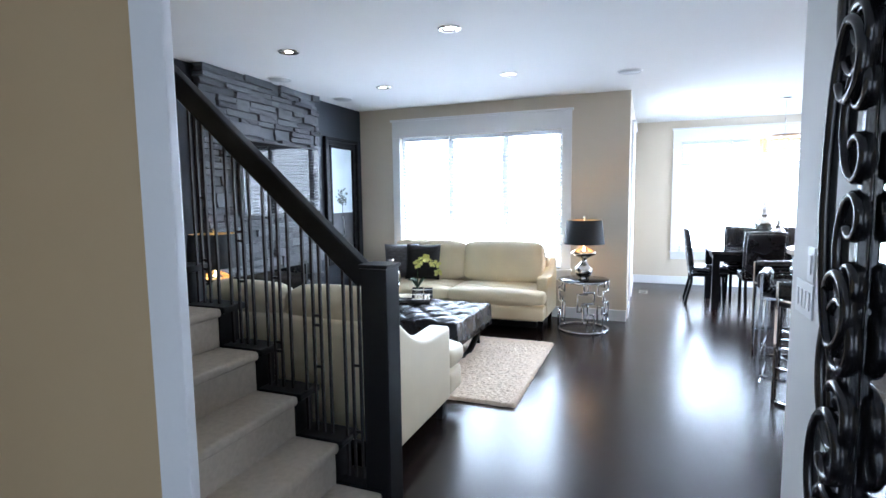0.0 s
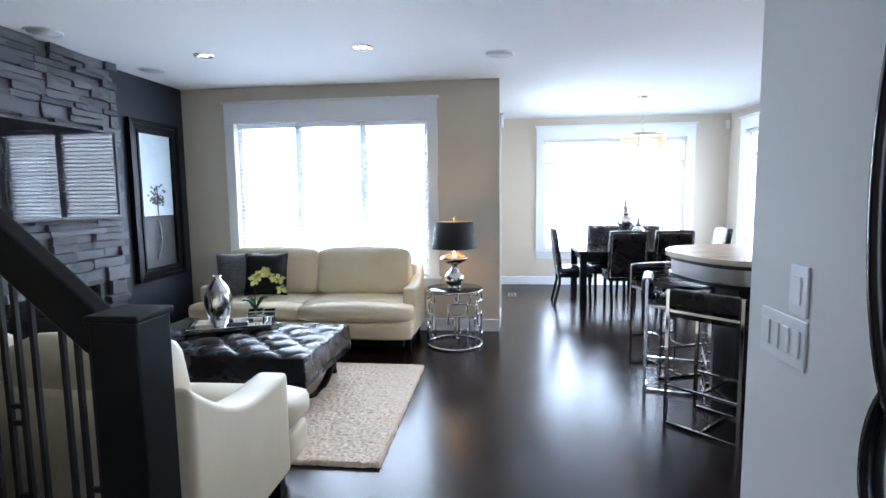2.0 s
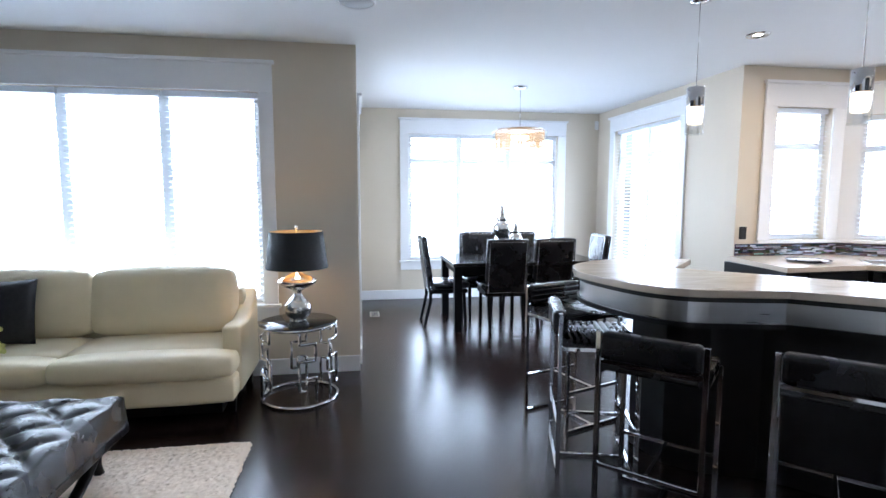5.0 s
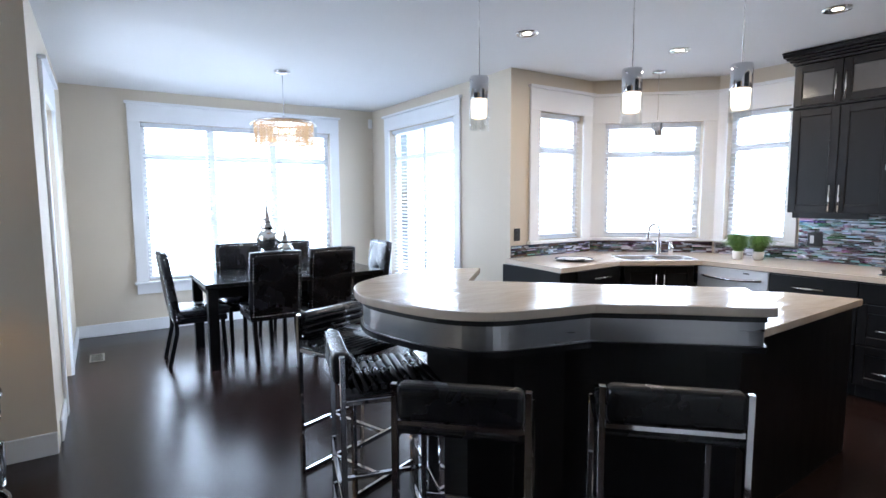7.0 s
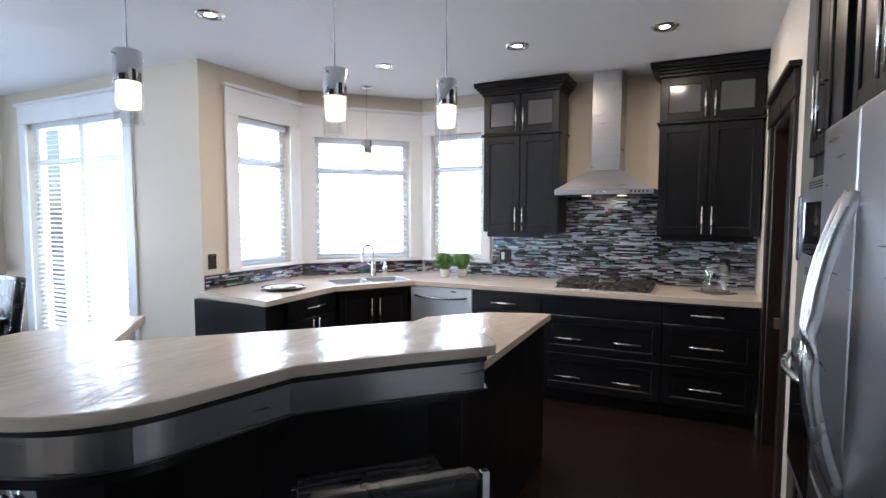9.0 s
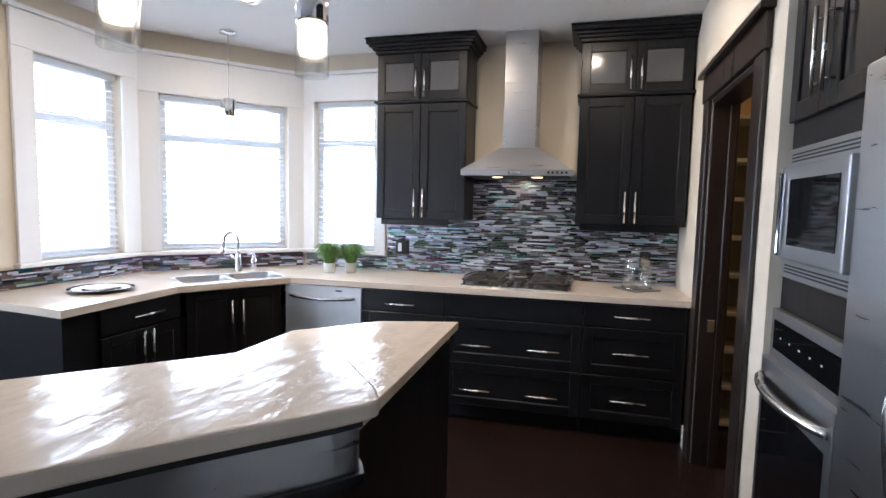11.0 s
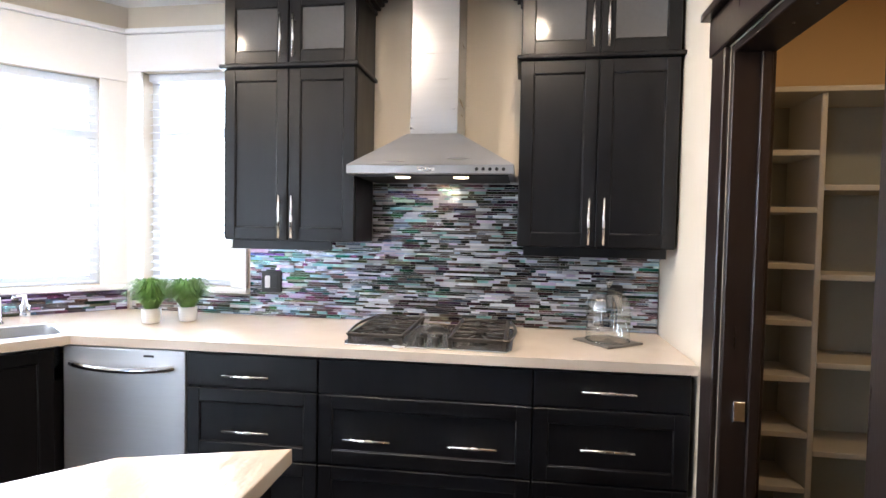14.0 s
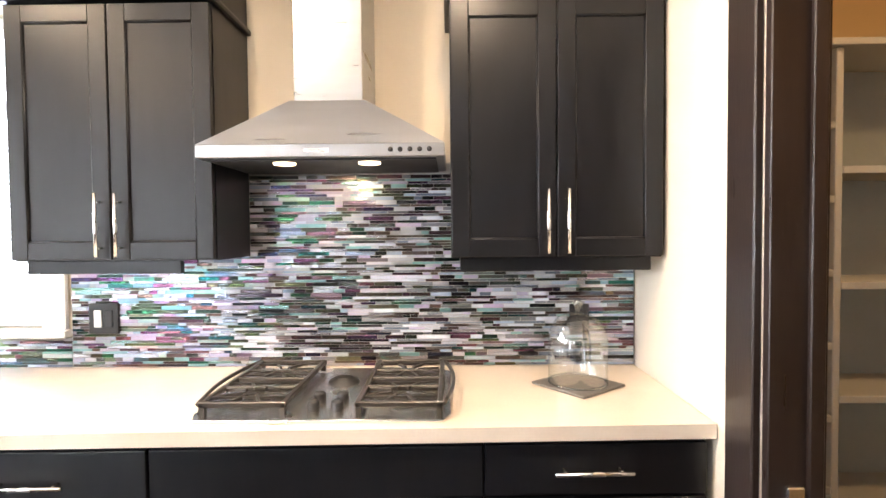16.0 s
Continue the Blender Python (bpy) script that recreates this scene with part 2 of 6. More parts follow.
def shrink(poly, d):
    """A plan outline moved inwards by d (counter-clockwise outline)."""
    out = []
    k = len(poly)
    for i in range(k):
        a, b, c = Vector(poly[i - 1]), Vector(poly[i]), Vector(poly[(i + 1) % k])
        d1, d2 = (b - a).normalized(), (c - b).normalized()
        n = Vector((-(d1.y + d2.y), d1.x + d2.x))
        if n.length < 1e-6:
            n = Vector((-d1.y, d1.x))
        n.normalize()
        cosh = max(0.5, n.dot(Vector((-d1.y, d1.x))))
        out.append(tuple(b + n * d / cosh))
    return out


# ---- structure ----
H = 2.675


def wall(name, p0, p1, material, label, holes=(), thick=0.16, z1=H, base=True, ext=(0, 0)):
    """A wall from p0 to p1, its outer side to the left; holes are (a, b, z0, z1) along it."""
    d = Vector(p1) - Vector(p0)
    L, rz = d.length, math.degrees(math.atan2(d.y, d.x))
    bm = bmesh.new()
    cuts = sorted(holes)
    x = -ext[0]
    for a, b, lo, hi in cuts:
        if a > x:
            rbox(bm, x, 0, 0, a, thick, z1)
        if lo > 0:
            rbox(bm, a, 0, 0, b, thick, lo)
        if hi < z1:
            rbox(bm, a, 0, hi, b, thick, z1)
        x = b
    if x < L + ext[1]:
        rbox(bm, x, 0, 0, L + ext[1], thick, z1)
    w = structure(name, bm, material, label, "wall")
    w.matrix_basis = pose(p0[0], p0[1], 0, 0, 0, rz)
    if base:
        bb = bmesh.new()
        x = 0
        for a, b, lo, hi in cuts + [(L, L, 1, 1)]:
            if lo > 0.2 and a < L:
                continue
            e = a - (0.12 if a < L else 0)
            if e > x:
                rbox(bb, x, -0.016, 0.0, e, -0.001, 0.135, 0.004, 1)
            x = b + 0.12
        s = structure("baseboard", bb, WHITE, "white painted wooden baseboard along the wall", "baseboard")
        s.matrix_basis = w.matrix_basis.copy()
    return w


def blind(parent, a, b, z0, z1, y, raised=None):
    """A venetian blind: head rail, slats, cords."""
    part("head_rail", box(a, y - 0.02, z1 - 0.045, b, y + 0.03, z1, 0.004, 1), BLIND, parent)
    me = None
    z = z1 - 0.07
    while z > z0 + 0.03:
        if me is None:
            bm = bmesh.new()
            rbox(bm, a + 0.006, -0.019, -0.0012, b - 0.006, 0.019, 0.0012, m=pose(0, 0, 0, 20))
            ob = part("slat", bm, BLIND, parent)
            me = ob.data
        else:
            ob = new("slat", me)
            ob.parent = parent
        ob.location = (0, y, z)
        z -= 0.045
    part("bottom_rail", box(a + 0.004, y - 0.016, z0 + 0.006, b - 0.004, y + 0.016, z0 + 0.024, 0.004, 1), BLIND, parent)
    bm = bmesh.new()
    for f in (0.15, 0.85):
        x = a + (b - a) * f
        tube([(x, y - 0.021, z0 + 0.02), (x, y - 0.021, z1 - 0.02)], 0.0012, 4, bm)
    part("cord", bm, BLIND, parent)


def window(name, p0, p1, a, b, z0, z1, mullions, label, transom=None, cas=0.10, head=0.19, casing=(1, 1), power=1.0, blinds=True, thick=0.16, apron=0.11, door=False):
    """Casing, sill, frame, panes and blinds of an opening, with the daylight outside it."""
    d = Vector(p1) - Vector(p0)
    rz = math.degrees(math.atan2(d.y, d.x))
    M = pose(p0[0], p0[1], 0, 0, 0, rz)
    w = thing(name, label, "door" if door else "window", kind="structure", m=M)
    for s, x in ((casing[0], a), (casing[1], b)):
        if s:
            lo, hi = (x - cas, x) if x == a else (x, x + cas)
            part("casing", box(lo, -0.022, z0 if not door else 0, hi, -0.001, z1, 0.003, 1), WHITE, w)
    el, er = (cas if casing[0] else 0), (cas if casing[1] else 0)
    part("head_casing", box(a - el, -0.026, z1 + 0.0005, b + er, -0.001, z1 + head, 0.003, 1), WHITE, w)
    cl, cr = (el + 0.02 if el else 0), (er + 0.02 if er else 0)
    part("crown_moulding", box(a - cl, -0.05, z1 + head + 0.0005, b + cr, -0.001, z1 + head + 0.028, 0.006, 2), WHITE, w)
    if not door:
        part("window_sill", box(a - el - (0.02 if el else 0), -0.055, z0 - 0.028, b + er + (0.02 if er else 0), 0.05, z0 - 0.0005, 0.006, 2), WHITE, w)
        if apron:
            part("apron", box(a - el, -0.02, z0 - 0.028 - apron, b + er, -0.001, z0 - 0.029, 0.003, 1), WHITE, w)
    edges = [a, *mullions, b]
    bm = bmesh.new()
    f = 0.05
    yy0, yy1 = 0.075, 0.125
    rbox(bm, a, yy0, z1 - f, b, yy1, z1)
    rbox(bm, a, yy0, z0, b, yy1, z0 + f)
    for i, x in enumerate(edges):
        lo, hi = (x, x + f) if i == 0 else ((x - f, x) if i == len(edges) - 1 else (x - 0.04, x + 0.04))
        rbox(bm, lo, yy0 + 0.001, z0 + f, hi, yy1 - 0.001, z1 - f)
    if transom:
        for xa, xb in zip(edges, edges[1:]):
            rbox(bm, xa + 0.05, yy0 + 0.002, transom - 0.03, xb - 0.05, yy1 - 0.002, transom + 0.03)
    part("window_frame", bm, WHITE, w)
    for xa, xb in zip(edges, edges[1:]):
        p = part("pane", box(xa + 0.03, 0.098, z0 + 0.03, xb - 0.03, 0.102, z1 - 0.03), PANE, w)
        p.visible_shadow = False
        if blinds:
            blind(w, xa + 0.012, xb - 0.012, z0, z1 - 0.002, 0.045)
    wd, ht = b - a + 0.5, z1 - z0 + 0.4
    area_light(name + "_daylight", M @ pose((a + b) / 2, thick + 0.25, (z0 + z1) / 2, -90, 0, 0), wd, ht, WIN * wd * ht * power, DAY)
    return w


W0 = -3.27
wall("wall_west", (W0, 1.9), (W0, 7.2), DARKWALL, "charcoal painted living room wall behind the stone fireplace", ext=(0, 0.16))
LN = ((W0, 7.2), (0.25, 7.2))
wall("wall_living_north", *LN, BEIGE, "beige painted living room wall with a wide window", holes=[(0.61, 2.76, 0.60, 2.285)], ext=(0, 0))
window("window_1", *LN, 0.61, 2.76, 0.60, 2.285, [1.31, 2.04], "wide white framed living room window with venetian blinds", cas=0.11, head=0.21)
DWW = ((0.25, 7.363), (0.25, 10.2))
wall("wall_dining_west", *DWW, BEIGE, "beige painted dining wall with a glazed door", holes=[(0.55, 1.45, 0.0, 2.2)], ext=(0, 0.16))
window("door_1", *DWW, 0.55, 1.45, 0.0, 2.2, [], "white glazed patio door with white casing in the dining wall", blinds=False, door=True, power=0.5)
DN = ((0.25, 10.2), (3.77, 10.2))
wall("wall_dining_north", *DN, BEIGE, "beige painted dining room wall with a wide window", holes=[(0.70, 2.89, 0.56, 2.335)], ext=(0, 0.16))
window("window_2", *DN, 0.70, 2.89, 0.56, 2.335, [1.43, 2.16], "wide white framed dining window with transoms and blinds", transom=1.96, cas=0.12)
DE = ((3.77, 10.2), (3.77, 7.264))
wall("wall_dining_east", *DE, BEIGE, "beige painted dining wall with glazed double doors", holes=[(0.52, 2.02, 0.0, 2.36)])
window("door_2", *DE, 0.52, 2.02, 0.0, 2.36, [1.27], "white glazed double patio doors with blinds", transom=2.0, cas=0.12, head=0.17, door=True)
KN = ((3.766, 7.26), (4.87, 7.26))
wall("wall_kitchen_north", *KN, BEIGE, "beige painted kitchen wall of the window bay", holes=[(0.36, 0.965, 1.06, 2.31)], base=False)
window("window_3", *KN, 0.36, 0.965, 1.06, 2.31, [], "narrow white framed bay window with a blind", transom=1.96, cas=0.13, head=0.21, apron=0)
KD = ((4.87, 7.26), (5.77, 6.42))
KDL = math.hypot(0.9, 0.84)
wall("wall_kitchen_bay", *KD, BEIGE, "beige painted diagonal bay wall above the sink", holes=[(0.14, KDL - 0.14, 1.06, 2.24)], base=False)
window("window_4", *KD, 0.14, KDL - 0.14, 1.06, 2.24, [], "white framed bay window over the sink", transom=1.93, cas=0.137, head=0.27, apron=0)
KE = ((5.77, 6.42), (5.77, 3.42))
wall("wall_kitchen_east", *KE, BEIGE, "beige painted range wall of the kitchen", holes=[(0.10, 0.665, 1.06, 2.30)], base=False, ext=(0, 0.16))
window("window_5", *KE, 0.10, 0.665, 1.06, 2.30, [], "narrow white framed bay window beside the cabinets", transom=1.96, cas=0.097, head=0.21, apron=0)
KS = ((5.77, 3.42), (3.83, 3.42))
wall("wall_kitchen_south", *KS, BEIGE, "cream painted kitchen wall with the pantry doorway", holes=[(0.84, 1.66, 0.0, 2.06)], thick=0.13, base=False)
bb = box(5.06, 3.421, 0, 5.14, 3.437, 0.135, 0.004, 1)
structure("baseboard", bb, WHITE, "short white baseboard beside the pantry door", "baseboard")
wall("wall_hall_east", (0.99, 3.22), (0.99, -1.6), CREAM, "pale grey hall wall with light switches", thick=0.15, base=False)
wall("wall_return", (2.262, 3.22), (0.992, 3.22), CREAM, "pale grey return wall beside the fridge", thick=0.12, base=False, ext=(0, -0.16))
HS = ((0.99, -1.6), (-2.0, -1.6))
# unseen glazed opening, added with its daylight to brighten the dark hall
wall("wall_hall_south", *HS, CREAM, "pale hall wall with the glazed entrance", holes=[(0.9, 2.5, 0.0, 2.2)], base=False, ext=(0.16, 0.16))
window("door_4", *HS, 0.9, 2.5, 0.0, 2.2, [1.7], "white glazed entrance doors of the hall", blinds=False, door=True, power=0.11)
wall("wall_hall_west", (-2.0, -1.6), (-2.0, 1.939), TAN, "tan painted hall wall", thick=0.12, base=False)
wall("wall_stairs", (W0, 1.94), (-0.966, 1.94), TAN, "tan painted wall along the carpeted stairs", thick=0.12, base=False, z1=4.2)
structure("trim", box(-0.965, 1.922, 0, -0.835, 1.955, H, 0.006, 2), WHITE, "white painted wall end trim beside the stairs", "trim")

# ceiling with the stairwell left open
bm = bmesh.new()
rbox(bm, W0 - 0.2, 2.92, H, 6.0, 10.4, H + 0.2)
rbox(bm, -1.7, -1.8, H, 6.0, 2.9195, H + 0.2)
rbox(bm, W0 - 0.2, -1.8, H, -1.7005, 1.9995, H + 0.2)
rbox(bm, W0 - 0.2, 1.9, 4.2005, -1.5, 2.95, 4.3)
rbox(bm, W0 - 0.2, 2.92, H + 0.2, -1.5, 3.0, 4.2)
rbox(bm, -1.69, 1.9, H + 0.2005, -1.6, 2.95, 4.2)
structure("ceiling", bm, CEIL, "smooth white painted ceiling over all rooms", "ceiling")
structure("floor", box(W0 - 0.2, -1.8, -0.15, 6.0, 10.4, -0.012), GAP, "dark stained hardwood floor", "floor")
structure("ground", box(-60, -60, -0.4, 60, 60, -0.2), mat("pale_concrete_ground", (0.35, 0.34, 0.32), 0.9, var=0.15, scale=1), "pale ground outside the house", "ground")

# ---- kitchen ----
CTOP = [(3.70, 7.255), (3.62, 6.46), (4.40, 6.50), (5.035, 6.10), (5.118, 3.425), (5.765, 3.425), (5.765, 6.415), (4.865, 7.255)]
SINK = pose(4.875, 6.485, 0.9105, 0, 0, -36)
SINK_HOLE = [(-0.345, 0.14), (-0.315, 0.17), (0.315, 0.17), (0.345, 0.14), (0.345, -0.14), (0.315, -0.17), (-0.315, -0.17), (-0.345, -0.14)]


def bar_handle(parent, m, L):
    """A round bar pull on two posts; m puts its middle on the face, x along, -y outward."""
    bm = tube([(-L / 2, -0.032, 0), (L / 2, -0.032, 0)], 0.006, 10)
    for s in (-1, 1):
        tube([(s * L * 0.36, -0.032, 0), (s * L * 0.36, 0.0, 0)], 0.0045, 8, bm)
    ob = part("handle", bm, NICKEL, parent, "brushed nickel bar handle")
    ob.matrix_basis = m
    return ob


def shaker(name, parent, x0, z0, x1, z1, y, material=CAB, inset=None, r=0.058):
    """A framed door or drawer front standing on the plane y, facing -y."""
    bm = bmesh.new()
    rbox(bm, x0, y - 0.02, z0, x0 + r, y, z1, 0.002, 1)
    rbox(bm, x1 - r, y - 0.02, z0, x1, y, z1, 0.002, 1)
    rbox(bm, x0 + r, y - 0.02, z0, x1 - r, y, z0 + r, 0.002, 1)
    rbox(bm, x0 + r, y - 0.02, z1 - r, x1 - r, y, z1, 0.002, 1)
    if inset is None:
        rbox(bm, x0 + r, y - 0.011, z0 + r, x1 - r, y, z1 - r)
    bmesh.ops.remove_doubles(bm, verts=bm.verts, dist=1e-6)
    # sloped bead inside the frame
    for a, b in (((x0 + r, z0 + r), (x1 - r, z0 + r)), ((x1 - r, z0 + r), (x1 - r, z1 - r)), ((x1 - r, z1 - r), (x0 + r, z1 - r)), ((x0 + r, z1 - r), (x0 + r, z0 + r))):
        tube([(a[0], y - 0.0125, a[1]), (b[0], y - 0.0125, b[1])], 0.005, 6, bm)
    d = part(name, bm, material, parent)
    if inset:
        part("glass_pane", box(x0 + r - 0.004, y - 0.010, z0 + r - 0.004, x1 - r + 0.004, y - 0.005, z1 - r + 0.004), inset, d, "smoky glass pane")
    return d


def flat_front(name, parent, x0, z0, x1, z1, y):
    return part(name, box(x0, y - 0.02, z0, x1, y, z1, 0.003, 2), CAB, parent)


def base_unit(M, w, depth, fronts, label, name="base_cabinet"):
    """A floor cabinet 0.87 high; fronts are (kind, x0, z0, x1, z1, handles)."""
    c = thing(name, label, "cabinet", "kitchen base cabinets", M)
    bm = box(0, 0, 0.1, w, depth, 0.868)
    rbox(bm, 0.0, 0.06, 0, w, depth, 0.0995)
    part("body", bm, CAB, c)
    for kind, x0, z0, x1, z1, hs in fronts:
        f = (flat_front if kind == "flat" else shaker)("drawer_front" if hs and hs[0][2] == 0 else "door", c, x0 + 0.003, z0, x1 - 0.003, z1, 0)
        for hx, hz, rot, L in hs:
            bar_handle(f, pose(hx, -0.02, hz, 0, 90 if rot else 0, 0), L)
    return c


# range run: local x runs from north to south, front faces west
RB = 0.59


def range_pose(y):
    return pose(5.152 - 0.030 * (y - 3.44), y, 0, 0, 0, -88.3)


base_unit(range_pose(5.555), 0.60, RB, [("flat", 0, 0.715, 0.6, 0.855, [(0.29, 0.77, 0, 0.21)]), ("shaker", 0, 0.41, 0.6, 0.705, [(0.29, 0.53, 0, 0.21)]), ("shaker", 0, 0.11, 0.6, 0.40, [(0.29, 0.225, 0, 0.21)])], "espresso three drawer base cabinet beside the dishwasher")
base_unit(range_pose(4.953), 0.90, RB, [("flat", 0, 0.715, 0.9, 0.855, []), ("shaker", 0, 0.41, 0.9, 0.705, [(0.22, 0.53, 0, 0.2), (0.66, 0.53, 0, 0.2)]), ("shaker", 0, 0.11, 0.9, 0.40, [(0.22, 0.225, 0, 0.2), (0.66, 0.225, 0, 0.2)])], "wide espresso drawer base cabinet under the cooktop")
base_unit(range_pose(4.051), 0.61, RB, [("flat", 0, 0.715, 0.61, 0.855, [(0.29, 0.786, 0, 0.21)]), ("shaker", 0, 0.41, 0.61, 0.705, [(0.29, 0.555, 0, 0.21)]), ("shaker", 0, 0.11, 0.61, 0.40, [(0.29, 0.25, 0, 0.21)])], "espresso three drawer base cabinet at the counter's end")

# sink and side base cabinets
c = thing("sink_cabinet", "espresso diagonal sink base cabinet with two doors", "cabinet", "kitchen base cabinets", None)
part("body", prism([(4.47, 6.545), (5.06, 6.165), (5.7, 6.40), (4.85, 7.2), (4.5, 7.2)], 0.1, 0.70), CAB, c)
dx, dy = 5.06 - 4.47, 6.165 - 6.545
SL = math.hypot(dx, dy)
SM = pose(4.47, 6.545, 0, 0, 0, math.degrees(math.atan2(dy, dx)))
for i in (0, 1):
    bm = bmesh.new()
    x0 = 0.03 + i * (SL - 0.06) / 2
    x1 = x0 + (SL - 0.06) / 2 - 0.004
    d = shaker("door", c, x0, 0.12, x1, 0.85, -0.001)
    d.matrix_basis = SM
    bar_handle(d, pose(x1 - 0.035 if i == 0 else x0 + 0.035, -0.021, 0.66, 0, 90, 0), 0.24)
c = thing("side_cabinet", "espresso base cabinet under the bay counter's end", "cabinet", "kitchen base cabinets", pose(3.67, 6.52, 0, 0, 0, 2))
part("body", box(0, 0, 0.1, 0.80, 0.70, 0.868, 0.002, 1), CAB, c)
d = flat_front("drawer_front", c, 0.2, 0.715, 0.78, 0.855, -0.001)
bar_handle(d, pose(0.5, -0.021, 0.785), 0.22)
for i in (0, 1):
    d = shaker("door", c, 0.2 + i * 0.29, 0.11, 0.487 + i * 0.29, 0.70, -0.001)
    bar_handle(d, pose(0.455 + i * 0.07, -0.021, 0.58, 0, 90, 0), 0.22)


def dishwasher():
    c = thing("dishwasher", "stainless steel dishwasher with a curved bar handle", "dishwasher", m=range_pose(6.15))
    part("body", box(0.004, 0.0, 0.1, 0.60, RB - 0.02, 0.866), BLACK, c)
    part("door", box(0.006, -0.03, 0.115, 0.598, -0.001, 0.862, 0.006, 2), mat("pale_brushed_steel", (0.66, 0.66, 0.67), 0.5, 1.0, var=0.06, scale=3, grain=(1, 1, 30)), c)
    pts = [(0.05 + 0.5 * i / 14, -0.034 - 0.034 * math.sin(math.pi * i / 14) ** 0.6, 0.785 - 0.012 * math.sin(math.pi * i / 14)) for i in range(15)]
    part("handle", tube(pts, 0.014, 10), CHROME, c, "bowed steel handle")
    part("badge", box(0.40, -0.0312, 0.828, 0.45, -0.0302, 0.838), BLACK, c)


dishwasher()

hole = [(SINK @ Vector((x, y, 0))).to_2d() for x, y in SINK_HOLE]
near = min(range(8), key=lambda k: (hole[k] - Vector(CTOP[2])).length)
ring = [tuple(hole[(near + k) % 8]) for k in range(8)]
gap = 0.0004
ct = prism(CTOP[:3] + ring + [(ring[0][0] + gap, ring[0][1] + gap), (CTOP[2][0] + gap, CTOP[2][1])] + CTOP[3:], 0.87, 0.91)
tagged(part("kitchen_countertop", ct, STONETOP), "cream quartz countertop running round the window bay", "countertop")


def sink():
    s = thing("sink", "stainless steel double bowl corner sink", "sink", m=SINK)
    part("flange", tube([(x, y, 0.001) for x, y in SINK_HOLE], 0.008, 8, closed=True, flat=(0.010, 0.003)), STEEL, s)
    for x0, x1 in ((-0.34, -0.012), (0.012, 0.34)):
        bm = bmesh.new()
        o = [(x0 + 0.03, -0.165), (x1 - 0.03, -0.165), (x1, -0.135), (x1, 0.135), (x1 - 0.03, 0.165), (x0 + 0.03, 0.165), (x0, 0.135), (x0, -0.135)]
        xm = (x0 + x1) / 2
        rows = [[bm.verts.new((xm + (x - xm) * k, y * k, z)) for x, y in o] for k, z in ((1.0, -0.002), (0.97, -0.02), (0.94, -0.14), (0.85, -0.16))]
        for a, b in zip(rows, rows[1:]):
            for k in range(8):
                bm.faces.new((a[k], b[k], b[(k + 1) % 8], a[(k + 1) % 8])).smooth = True
        bm.faces.new(rows[-1][::-1])
        part("bowl", bm, STEEL, s)
        part("drain", lathe([(0, 0.002), (0.03, 0.002), (0.034, 0.0035), (0.036, 0.0015)], 20, m=pose(xm, 0, -0.16)), CHROME, s)
    part("divider", box(-0.012, -0.163, -0.10, 0.012, 0.163, -0.004, 0.006, 2), STEEL, s)


sink()


def faucet():
    f = thing("faucet", "chrome gooseneck kitchen faucet behind the sink", "faucet", m=pose(5.15, 6.62, 0.91, 0, 0, -100))
    part("base", lathe([(0, 0), (0.028, 0), (0.03, 0.008), (0.022, 0.02), (0.021, 0.12), (0.016, 0.135), (0, 0.14)], 24), CHROME, f)
    pts = [(0, 0, 0.13)] + [(0, -0.07 + 0.07 * math.cos(a), 0.235 + 0.07 * math.sin(a)) for a in [math.pi * i / 14 for i in range(13)]] + [(0, -0.142, 0.19)]
    part("spout", tube(pts, 0.011, 12), CHROME, f)
    part("spray_head", tube([(0, -0.142, 0.20), (0, -0.147, 0.145)], 0.015, 12), CHROME, f)
    part("lever", tube([(-0.02, 0, 0.09), (-0.07, -0.01, 0.125)], 0.007, 8), CHROME, f)
    s = thing("soap_dispenser", "chrome soap dispenser pump on the counter", "soap dispenser", m=pose(5.22, 6.535, 0.91, 0, 0, -100))
    part("body", lathe([(0, 0), (0.021, 0), (0.022, 0.09), (0.012, 0.10), (0.008, 0.14), (0, 0.142)], 20), CHROME, s)
    part("nozzle", tube([(0, 0, 0.138), (0, -0.05, 0.14), (0, -0.058, 0.128)], 0.006, 8), CHROME, s)


faucet()


